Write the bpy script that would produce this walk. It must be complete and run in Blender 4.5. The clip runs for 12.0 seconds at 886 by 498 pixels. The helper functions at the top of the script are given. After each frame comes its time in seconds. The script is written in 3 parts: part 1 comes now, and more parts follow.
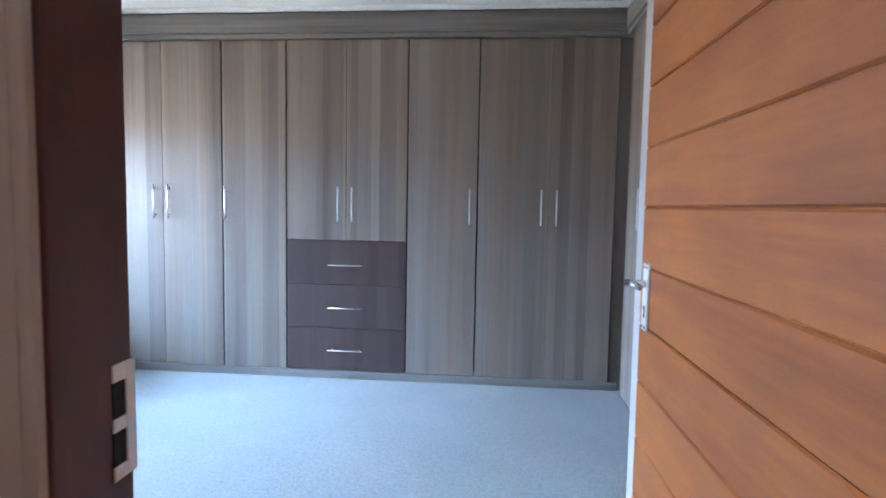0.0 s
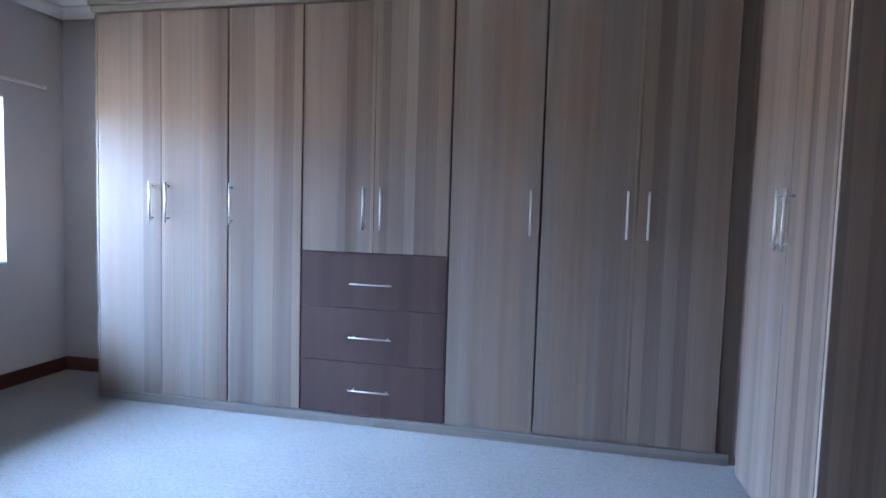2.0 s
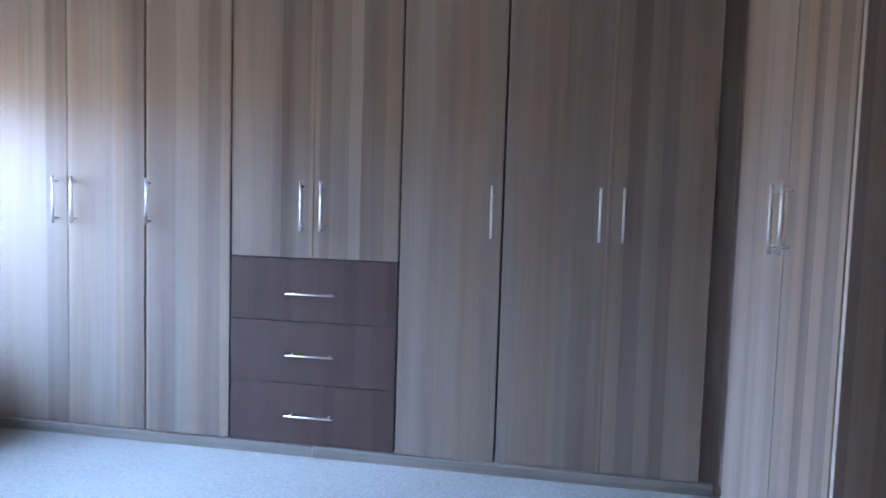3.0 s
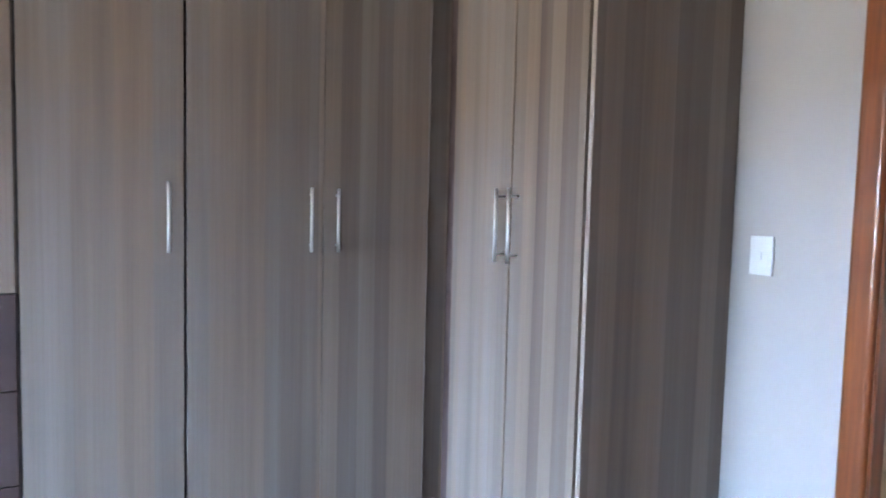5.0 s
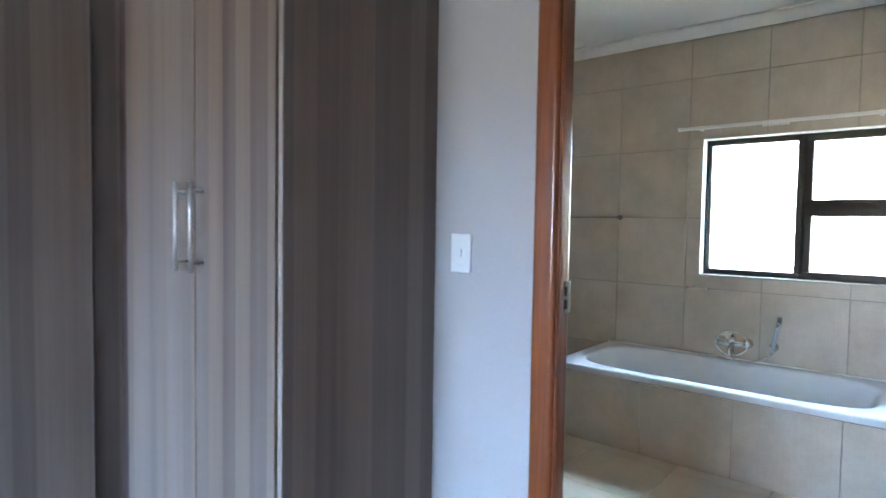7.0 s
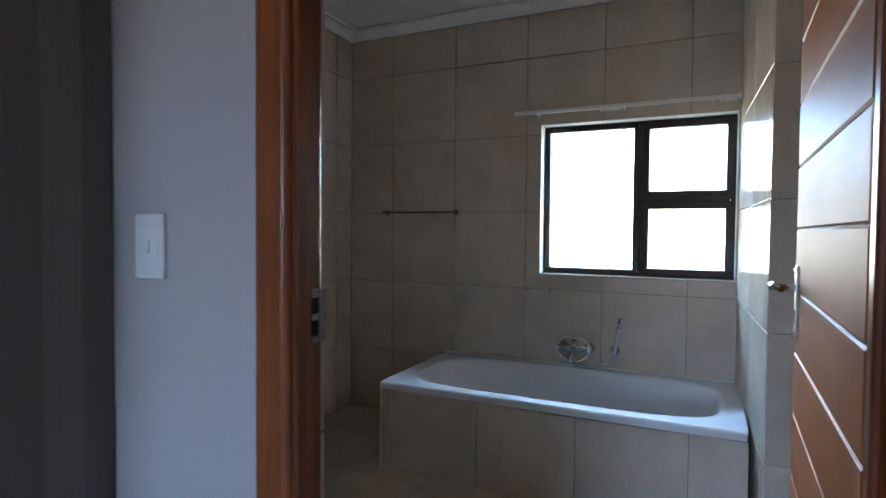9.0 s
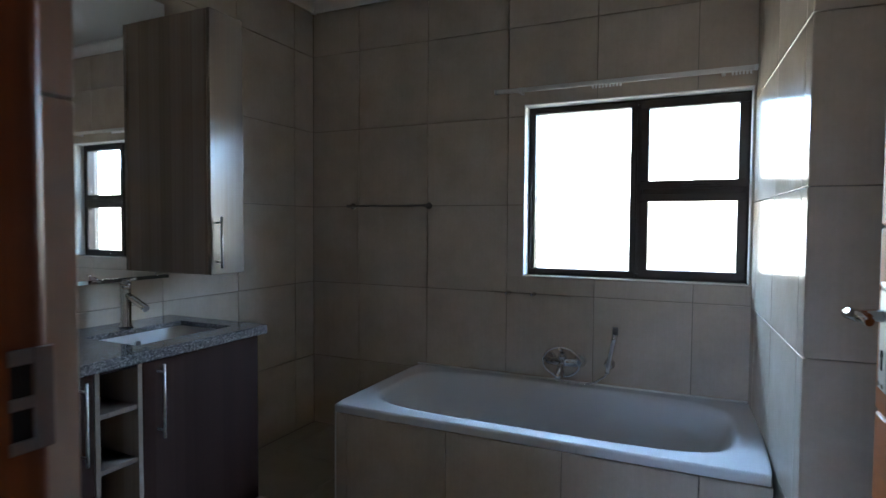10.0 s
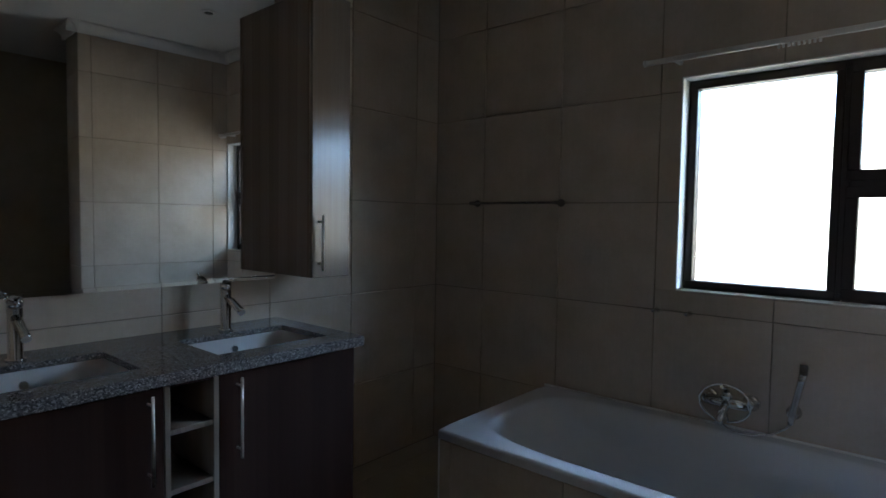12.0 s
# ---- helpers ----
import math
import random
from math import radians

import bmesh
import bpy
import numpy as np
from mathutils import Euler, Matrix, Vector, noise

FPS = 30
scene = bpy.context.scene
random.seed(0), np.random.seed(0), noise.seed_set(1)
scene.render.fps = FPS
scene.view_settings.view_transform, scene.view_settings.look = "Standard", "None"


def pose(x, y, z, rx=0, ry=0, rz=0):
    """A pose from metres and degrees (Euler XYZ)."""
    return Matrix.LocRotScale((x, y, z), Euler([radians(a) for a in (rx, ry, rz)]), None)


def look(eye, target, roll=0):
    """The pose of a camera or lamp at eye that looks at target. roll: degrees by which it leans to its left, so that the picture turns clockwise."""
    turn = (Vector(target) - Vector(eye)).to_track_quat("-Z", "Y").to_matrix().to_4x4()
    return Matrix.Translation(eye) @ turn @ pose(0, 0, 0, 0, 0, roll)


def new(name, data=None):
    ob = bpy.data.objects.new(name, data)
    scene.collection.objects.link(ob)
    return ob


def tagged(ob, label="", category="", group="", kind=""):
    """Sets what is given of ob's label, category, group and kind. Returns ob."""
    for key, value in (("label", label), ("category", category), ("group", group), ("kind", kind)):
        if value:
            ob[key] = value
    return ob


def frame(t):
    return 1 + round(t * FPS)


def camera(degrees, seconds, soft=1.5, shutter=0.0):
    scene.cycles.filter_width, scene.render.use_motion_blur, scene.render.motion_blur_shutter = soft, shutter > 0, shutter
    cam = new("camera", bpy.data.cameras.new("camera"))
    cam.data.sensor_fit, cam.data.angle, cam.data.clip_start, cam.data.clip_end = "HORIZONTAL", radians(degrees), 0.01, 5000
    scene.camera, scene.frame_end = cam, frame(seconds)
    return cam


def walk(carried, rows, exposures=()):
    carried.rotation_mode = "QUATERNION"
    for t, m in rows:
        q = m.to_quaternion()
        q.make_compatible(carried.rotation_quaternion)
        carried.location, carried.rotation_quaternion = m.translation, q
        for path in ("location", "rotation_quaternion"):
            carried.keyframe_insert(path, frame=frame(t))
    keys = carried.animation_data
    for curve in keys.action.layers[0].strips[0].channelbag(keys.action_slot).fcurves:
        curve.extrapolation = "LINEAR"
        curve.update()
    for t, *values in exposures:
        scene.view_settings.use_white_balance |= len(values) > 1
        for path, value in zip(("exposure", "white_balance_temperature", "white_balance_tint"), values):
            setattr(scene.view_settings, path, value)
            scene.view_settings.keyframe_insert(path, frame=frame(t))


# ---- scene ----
cam = camera(76.0, 12.0, soft=1.5, shutter=0.3)
PATH = [
    (0, (0.167, -0.227, 1.262), (-0.008, 1.76, 1.111), 1.0),
    (0.5, (0.155, 0.025, 1.261), (-0.128, 2.001, 1.119), 1.3),
    (1, (0.166, 0.252, 1.267), (-0.176, 2.217, 1.123), 1.4),
    (1.5, (0.183, 0.501, 1.258), (-0.217, 2.455, 1.116), 1.4),
    (2, (0.153, 0.67, 1.256), (-0.246, 2.625, 1.123), 1.7),
    (2.5, (0.177, 0.879, 1.242), (-0.216, 2.836, 1.117), 1.8),
    (2.7, (0.189, 0.954, 1.235), (-0.187, 2.915, 1.115), 1.8),
    (4.5, (0.014, 1.462, 1.282), (0.59, 3.373, 1.159), 1.6),
    (5, (0.07, 1.521, 1.288), (0.882, 3.346, 1.172), 1.4),
    (5.5, (0.14, 1.548, 1.276), (1.151, 3.271, 1.184), 1.3),
    (6, (0.163, 1.575, 1.277), (1.368, 3.169, 1.189), 1.1),
    (6.5, (0.187, 1.607, 1.28), (1.589, 3.032, 1.195), 1.0),
    (7, (0.272, 1.632, 1.279), (1.812, 2.905, 1.192), 0.9),
    (7.5, (0.414, 1.651, 1.261), (2.057, 2.788, 1.181), 0.7),
    (7.7, (0.457, 1.63, 1.267), (2.126, 2.729, 1.184), 0.7),
    (9.3, (1.048, 1.79, 1.222), (2.864, 2.625, 1.154), 0.4),
    (9.5, (1.137, 1.793, 1.232), (2.952, 2.63, 1.153), 0.3),
    (10, (1.362, 1.838, 1.234), (3.174, 2.679, 1.153), 0.4),
    (10.5, (1.587, 1.871, 1.241), (3.378, 2.756, 1.152), 0.4),
    (11, (1.701, 1.908, 1.23), (3.429, 2.913, 1.148), 0.6),
    (11.5, (1.749, 1.913, 1.238), (3.37, 3.081, 1.148), 0.8),
    (12, (1.775, 1.898, 1.256), (3.29, 3.2, 1.154), 0.9),
]
EXPOSURES = [
    (0.0, 0.36, 5650, 1), (0.5, 0.38, 5560, 4), (1.5, 0.1, 5560, 7), (2.5, 0.08, 5580, 9), (4.5, 0.72, 6050, 5), (5.5, 0.6, 6000, 4), (6.2, 0.5, 5850, 3), (7.0, 0.24, 5600, 2),
    (7.6, -0.15, 5560, 2), (9.4, -1.3, 5520, 8), (10.0, -1.54, 5520, 8), (10.5, -1.68, 5520, 8), (11.2, -2.05, 5620, 9), (12.0, -2.42, 5650, 9),
]
walk(cam, [(t, look(e, g, r)) for t, e, g, r in PATH], EXPOSURES)

# ---- light: daylight through the two windows and an added lamp in the passage ----
world = bpy.data.worlds.new("World")
scene.world = world
world.use_nodes = True
wn = world.node_tree.nodes
sky = wn.new("ShaderNodeTexSky")
sky.sky_type, sky.sun_disc, sky.sun_elevation, sky.sun_rotation = "NISHITA", False, radians(45), radians(180)
world.node_tree.links.new(sky.outputs[0], wn["Background"].inputs[0])
wn["Background"].inputs[1].default_value = 0.12


def area_lamp(name, m, sx, sy, watts, colour, spread=180):
    lamp = bpy.data.lights.new(name, "AREA")
    lamp.shape, lamp.size, lamp.size_y, lamp.energy, lamp.color, lamp.spread = "RECTANGLE", sx, sy, watts, colour, radians(spread)
    ob = new(name, lamp)
    ob.matrix_world = m
    return ob


# the rooms get their daylight from the bright backdrops outside the windows; this unseen lamp is added as passage fill
area_lamp("passage_fill_light", pose(-1.3, -1.2, 1.6, -90, 0, -15), 1.0, 1.6, 10, (1.0, 0.82, 0.68))

sun = bpy.data.lights.new("sun", "SUN")
sun.energy, sun.angle, sun.color = 3.0, radians(0.5), (1.0, 0.95, 0.88)
sun_ob = new("sun", sun)
sun_ob.matrix_world = look((0, -10, 10), (0, 0, 0))


# ---- materials ----
def mat_base(name, rough=0.5, metal=0.0, colour=(0.5, 0.5, 0.5), coat=0.0):
    m = bpy.data.materials.new(name)
    m.use_nodes = True
    b = m.node_tree.nodes["Principled BSDF"]
    b.inputs["Base Color"].default_value = (*colour, 1)
    b.inputs["Roughness"].default_value = rough
    b.inputs["Metallic"].default_value = metal
    b.inputs["Coat Weight"].default_value = coat
    b.inputs["Coat Roughness"].default_value = 0.2
    return m, m.node_tree.nodes, m.node_tree.links, b


def coords(n, l, scale, jitter=False):
    """Object coordinates, scaled per axis; with jitter each object gets its own offset."""
    tc = n.new("ShaderNodeTexCoord")
    mp = n.new("ShaderNodeMapping")
    mp.inputs["Scale"].default_value = scale
    out = tc.outputs["Object"]
    if jitter:
        oi = n.new("ShaderNodeObjectInfo")
        mul = n.new("ShaderNodeMath")
        mul.operation = "MULTIPLY"
        mul.inputs[1].default_value = 37.0
        l.new(oi.outputs["Random"], mul.inputs[0])
        add = n.new("ShaderNodeVectorMath")
        l.new(out, add.inputs[0])
        l.new(mul.outputs[0], add.inputs[1])
        out = add.outputs[0]
    l.new(out, mp.inputs[0])
    return mp.outputs[0]


def noise_tex(n, l, vec, scale, detail=4, rough=0.55):
    t = n.new("ShaderNodeTexNoise")
    t.inputs["Scale"].default_value, t.inputs["Detail"].default_value, t.inputs["Roughness"].default_value = scale, detail, rough
    l.new(vec, t.inputs["Vector"])
    return t.outputs["Fac"]


def ramp(n, l, fac, stops, mode="LINEAR"):
    r = n.new("ShaderNodeValToRGB")
    r.color_ramp.interpolation = mode
    els = r.color_ramp.elements
    while len(els) < len(stops):
        els.new(0.5)
    for e, (p, c) in zip(els, stops):
        e.position, e.color = p, (*c, 1)
    l.new(fac, r.inputs[0])
    return r.outputs[0]


def mix(n, l, fac, a, b, mode="MIX"):
    x = n.new("ShaderNodeMix")
    x.data_type, x.blend_type = "RGBA", mode
    for v, s in ((fac, x.inputs["Factor"]), (a, x.inputs["A"]), (b, x.inputs["B"])):
        if isinstance(v, float):
            s.default_value = v
        elif isinstance(v, tuple):
            s.default_value = (*v, 1)
        else:
            l.new(v, s)
    return x.outputs["Result"]


def bump(n, l, b, height, strength, dist=0.002):
    k = n.new("ShaderNodeBump")
    k.inputs["Strength"].default_value, k.inputs["Distance"].default_value = strength, dist
    l.new(height, k.inputs["Height"])
    l.new(k.outputs[0], b.inputs["Normal"])


def vary_rough(n, l, b, fac, low, high):
    r = n.new("ShaderNodeMapRange")
    r.inputs["To Min"].default_value, r.inputs["To Max"].default_value = low, high
    l.new(fac, r.inputs["Value"])
    l.new(r.outputs[0], b.inputs["Roughness"])


def laminate(name, dark, light, warm, rough=0.38):
    """Wood-print board: broad vertical bands, narrow streaks and fine pores, all running along z."""
    m, n, l, b = mat_base(name, rough)
    v1 = coords(n, l, (1, 1, 0.012), True)
    bands = n.new("ShaderNodeTexVoronoi")
    bands.voronoi_dimensions, bands.feature = "1D", "F1"
    bands.inputs["Scale"].default_value = 15.0
    sep = n.new("ShaderNodeSeparateXYZ")
    l.new(v1, sep.inputs[0])
    add = n.new("ShaderNodeMath")
    l.new(sep.outputs[0], add.inputs[0])
    l.new(sep.outputs[1], add.inputs[1])
    wob = n.new("ShaderNodeMath")
    wob.operation = "MULTIPLY_ADD"
    l.new(noise_tex(n, l, coords(n, l, (3, 3, 1.1), True), 1.0, 2), wob.inputs[0])
    wob.inputs[1].default_value = 0.012
    l.new(add.outputs[0], wob.inputs[2])
    l.new(wob.outputs[0], bands.inputs["W"])
    sepc = n.new("ShaderNodeSeparateColor")
    l.new(bands.outputs["Color"], sepc.inputs[0])
    mid = tuple((p + q) / 2 for p, q in zip(dark, light))
    c = ramp(n, l, sepc.outputs[0], [(0.0, dark), (0.3, mid), (0.55, warm), (0.8, mid), (1.0, light)])
    broad = noise_tex(n, l, coords(n, l, (9, 9, 0.25), True), 1.0, 3)
    c = mix(n, l, 0.38, c, ramp(n, l, broad, [(0.3, dark), (0.5, warm), (0.7, light)]))
    streak = noise_tex(n, l, coords(n, l, (160, 160, 1.6), True), 1.0, 5, 0.65)
    c = mix(n, l, 0.4, c, ramp(n, l, streak, [(0.25, (0.62, 0.61, 0.60)), (0.6, (1.0, 1.0, 1.0)), (0.8, (1.12, 1.12, 1.12))]), "MULTIPLY")
    l.new(c, b.inputs["Base Color"])
    vary_rough(n, l, b, streak, rough - 0.06, rough + 0.12)
    bump(n, l, b, streak, 0.12, 0.0006)
    return m


def laminate_flat(name, dark, light, rough=0.38):
    """The same board with its grain lying along the length of plinths and fascias."""
    m, n, l, b = mat_base(name, rough)
    broad = noise_tex(n, l, coords(n, l, (0.5, 0.5, 16), True), 1.5, 3)
    streak = noise_tex(n, l, coords(n, l, (2.2, 2.2, 150), True), 1.0, 5, 0.65)
    c = ramp(n, l, broad, [(0.3, dark), (0.7, light)])
    c = mix(n, l, 0.5, c, ramp(n, l, streak, [(0.25, (0.62, 0.61, 0.60)), (0.6, (1.0, 1.0, 1.0)), (0.8, (1.12, 1.12, 1.12))]), "MULTIPLY")
    l.new(c, b.inputs["Base Color"])
    bump(n, l, b, streak, 0.12, 0.0006)
    return m


def varnished(name, dark, light, scale=(1, 1, 1), rough=0.22, coat=0.25):
    """Varnished hardwood; scale is small along the grain."""
    m, n, l, b = mat_base(name, rough, coat=coat)
    v = coords(n, l, scale, True)
    big = noise_tex(n, l, v, 3.0, 3)
    fine = noise_tex(n, l, v, 26.0, 6, 0.6)
    blot = noise_tex(n, l, coords(n, l, (1, 1, 1), True), 4.5, 3)
    c = ramp(n, l, big, [(0.3, dark), (0.7, light)])
    c = mix(n, l, 0.35, c, ramp(n, l, fine, [(0.3, dark), (0.7, light)]))
    c = mix(n, l, 0.5, c, ramp(n, l, blot, [(0.3, (0.72, 0.66, 0.62)), (0.7, (1.15, 1.12, 1.05))]), "MULTIPLY")
    oi = n.new("ShaderNodeObjectInfo")
    c = mix(n, l, 0.45, c, ramp(n, l, oi.outputs["Random"], [(0.0, (0.78, 0.74, 0.74)), (1.0, (1.15, 1.15, 1.15))]), "MULTIPLY")
    l.new(c, b.inputs["Base Color"])
    vary_rough(n, l, b, fine, rough - 0.04, rough + 0.14)
    bump(n, l, b, fine, 0.12, 0.0008)
    return m


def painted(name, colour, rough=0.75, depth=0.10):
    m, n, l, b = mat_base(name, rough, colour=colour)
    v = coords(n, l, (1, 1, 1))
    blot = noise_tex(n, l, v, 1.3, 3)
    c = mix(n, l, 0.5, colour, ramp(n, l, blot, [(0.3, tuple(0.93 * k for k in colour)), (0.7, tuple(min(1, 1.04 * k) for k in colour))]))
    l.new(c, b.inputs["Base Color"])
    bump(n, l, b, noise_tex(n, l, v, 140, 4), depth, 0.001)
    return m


def tile_mat(name, low, high, rough):
    m, n, l, b = mat_base(name, rough)
    v = coords(n, l, (1, 1, 1), True)
    cloud = noise_tex(n, l, v, 5, 5, 0.6)
    fleck = noise_tex(n, l, v, 60, 3)
    c = ramp(n, l, cloud, [(0.3, low), (0.7, high)])
    c = mix(n, l, 0.18, c, ramp(n, l, fleck, [(0.35, (0.88, 0.87, 0.85)), (0.65, (1.05, 1.05, 1.05))]), "MULTIPLY")
    grain = noise_tex(n, l, coords(n, l, (90, 90, 2.5), True), 1.0, 4)
    c = mix(n, l, 0.2, c, ramp(n, l, grain, [(0.3, (0.86, 0.85, 0.83)), (0.7, (1.06, 1.06, 1.06))]), "MULTIPLY")
    oi = n.new("ShaderNodeObjectInfo")
    c = mix(n, l, 0.4, c, ramp(n, l, oi.outputs["Random"], [(0.0, (0.9, 0.9, 0.9)), (1.0, (1.06, 1.05, 1.04))]), "MULTIPLY")
    l.new(c, b.inputs["Base Color"])
    vary_rough(n, l, b, cloud, rough - 0.04, rough + 0.08)
    bump(n, l, b, noise_tex(n, l, v, 9, 2), 0.05, 0.002)
    return m


def carpet_mat():
    m, n, l, b = mat_base("carpet_pile", 0.95)
    v = coords(n, l, (1, 1, 1))
    tuft = noise_tex(n, l, v, 130, 4, 0.75)
    patch = noise_tex(n, l, v, 2.2, 4)
    c = ramp(n, l, tuft, [(0.3, (0.140, 0.130, 0.121)), (0.7, (0.315, 0.300, 0.285))])
    c = mix(n, l, 0.5, c, ramp(n, l, noise_tex(n, l, v, 48, 3, 0.6), [(0.35, (0.72, 0.72, 0.72)), (0.65, (1.22, 1.22, 1.22))]), "MULTIPLY")
    c = mix(n, l, 0.6, c, ramp(n, l, patch, [(0.3, (0.86, 0.86, 0.86)), (0.7, (1.06, 1.06, 1.06))]), "MULTIPLY")
    l.new(c, b.inputs["Base Color"])
    b.inputs["Sheen Weight"].default_value = 0.15
    bump(n, l, b, tuft, 0.9, 0.006)
    return m


def granite_mat():
    m, n, l, b = mat_base("speckled_granite", 0.1)
    v = coords(n, l, (1, 1, 1))
    vo = n.new("ShaderNodeTexVoronoi")
    vo.inputs["Scale"].default_value = 300
    l.new(v, vo.inputs["Vector"])
    sp = n.new("ShaderNodeSeparateColor")
    l.new(vo.outputs["Color"], sp.inputs[0])
    c = ramp(n, l, sp.outputs[0], [(0.0, (0.065, 0.063, 0.066)), (0.3, (0.115, 0.11, 0.112)), (0.6, (0.18, 0.172, 0.172)), (0.82, (0.27, 0.26, 0.26)), (0.95, (0.40, 0.385, 0.38))], "CONSTANT")
    c = mix(n, l, 0.4, c, ramp(n, l, noise_tex(n, l, v, 14, 4), [(0.35, (0.6, 0.6, 0.6)), (0.65, (1.1, 1.1, 1.1))]), "MULTIPLY")
    l.new(c, b.inputs["Base Color"])
    return m


def metal_mat(name, colour, rough):
    m, n, l, b = mat_base(name, rough, 1.0, colour)
    vary_rough(n, l, b, noise_tex(n, l, coords(n, l, (1, 1, 1)), 40, 3), rough * 0.7, rough * 1.5)
    return m


M_LAM = laminate("grey_oak_laminate", (0.098, 0.073, 0.060), (0.290, 0.250, 0.218), (0.225, 0.166, 0.126), 0.62)
M_LAM.node_tree.nodes["Principled BSDF"].inputs["Specular IOR Level"].default_value = 0.25
M_LAMH = laminate_flat("grey_oak_laminate_lengthwise", (0.140, 0.118, 0.102), (0.235, 0.208, 0.184))
M_EDGE = painted("pale_edge_band", (0.34, 0.285, 0.235), 0.45, 0.03)
M_LAMG = laminate("glossy_grey_oak_laminate", (0.110, 0.088, 0.074), (0.300, 0.268, 0.240), (0.215, 0.172, 0.136), 0.2)
M_LAMG.node_tree.nodes["Principled BSDF"].inputs["Coat Weight"].default_value = 0.4
M_LAMD = laminate("dark_walnut_laminate", (0.046, 0.025, 0.022), (0.080, 0.049, 0.044), (0.066, 0.037, 0.031), 0.5)
M_LAMD.node_tree.nodes["Principled BSDF"].inputs["Specular IOR Level"].default_value = 0.3
# M_VAN is the walnut board in darker colours, standing in for shade
M_VAN = laminate("shaded_walnut_laminate", (0.022, 0.011, 0.009), (0.042, 0.023, 0.019), (0.034, 0.017, 0.013), 0.6)
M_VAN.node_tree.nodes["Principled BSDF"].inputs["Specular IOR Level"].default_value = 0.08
M_DOOR = varnished("varnished_door_wood", (0.24, 0.062, 0.011), (0.47, 0.155, 0.028), (0.25, 0.25, 3.0), 0.47, 0.0)
M_DOOR.node_tree.nodes["Principled BSDF"].inputs["Specular IOR Level"].default_value = 0.26
M_FRAME = varnished("dark_meranti", (0.060, 0.013, 0.005), (0.30, 0.082, 0.016), (4, 4, 0.2), 0.28, 0.15)
# entrance frame: same hardwood as M_FRAME, with its shade put into the colour
M_FRAME1 = varnished("shaded_meranti", (0.040, 0.007, 0.004), (0.125, 0.024, 0.011), (4, 4, 0.2), 0.35, 0.08)
M_SKIRT = varnished("stained_skirting_wood", (0.055, 0.014, 0.009), (0.11, 0.03, 0.016), (0.3, 0.3, 4), 0.3, 0.2)
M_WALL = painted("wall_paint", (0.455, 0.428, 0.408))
M_CEIL = painted("ceiling_paint", (0.80, 0.80, 0.79), 0.85, 0.05)
M_PASS = painted("passage_paint", (0.56, 0.45, 0.385))
M_CARPET = carpet_mat()
M_TILE = tile_mat("beige_wall_tile", (0.46, 0.388, 0.308), (0.55, 0.472, 0.388), 0.17)
M_FTILE = tile_mat("beige_floor_tile", (0.44, 0.37, 0.28), (0.54, 0.46, 0.36), 0.3)
M_GROUT = painted("tile_grout", (0.235, 0.198, 0.165), 0.9)
M_ENAMEL = mat_base("white_enamel", 0.22, colour=(0.68, 0.70, 0.73), coat=0.05)[0]
M_PLASTIC = mat_base("white_plastic", 0.4, colour=(0.78, 0.78, 0.76))[0]
M_TRACK = mat_base("off_white_track_plastic", 0.45, colour=(0.68, 0.66, 0.63))[0]
# plain black, also painted as the shade in door gaps, keyholes and latch holes
M_BLACK = mat_base("black_gap", 0.8, colour=(0.012, 0.011, 0.011))[0]
M_CHROME = metal_mat("chrome", (0.72, 0.73, 0.75), 0.09)
M_STEEL = metal_mat("brushed_steel", (0.78, 0.77, 0.75), 0.42)
M_DULL = metal_mat("dull_steel", (0.23, 0.21, 0.195), 0.48)
M_BRONZE = metal_mat("bronze_aluminium", (0.045, 0.038, 0.034), 0.45)
M_GRANITE = granite_mat()
M_MIRROR = mat_base("mirror_glass", 0.015, 1.0, (0.93, 0.94, 0.93))[0]
M_PAVING = painted("outside_paving", (0.42, 0.38, 0.33), 0.9)


def glass_mat():
    m = bpy.data.materials.new("clear_glass")
    m.use_nodes = True
    n, l = m.node_tree.nodes, m.node_tree.links
    n.remove(n["Principled BSDF"])
    mixer_node, t, g = n.new("ShaderNodeMixShader"), n.new("ShaderNodeBsdfTransparent"), n.new("ShaderNodeBsdfGlossy")
    g.inputs["Roughness"].default_value = 0.02
    mixer_node.inputs[0].default_value = 0.04
    l.new(t.outputs[0], mixer_node.inputs[1])
    l.new(g.outputs[0], mixer_node.inputs[2])
    l.new(mixer_node.outputs[0], n["Material Output"].inputs["Surface"])
    return m


M_GLASS = glass_mat()


# ---- mesh helpers ----
def add_box(bm, lo, hi, bev=0.0, seg=1):
    x0, y0, z0 = (min(p, q) for p, q in zip(lo, hi))
    x1, y1, z1 = (max(p, q) for p, q in zip(lo, hi))
    vs = [bm.verts.new(p) for p in ((x0, y0, z0), (x1, y0, z0), (x1, y1, z0), (x0, y1, z0), (x0, y0, z1), (x1, y0, z1), (x1, y1, z1), (x0, y1, z1))]
    fs = [bm.faces.new([vs[k] for k in f]) for f in ((3, 2, 1, 0), (4, 5, 6, 7), (0, 1, 5, 4), (1, 2, 6, 5), (2, 3, 7, 6), (3, 0, 4, 7))]
    if bev > 0:
        es = list({e for f in fs for e in f.edges})
        bmesh.ops.bevel(bm, geom=es, offset=bev, segments=seg, affect="EDGES", profile=0.5)
    return bm


def box(lo, hi, bev=0.002, seg=1):
    return add_box(bmesh.new(), lo, hi, bev, seg)


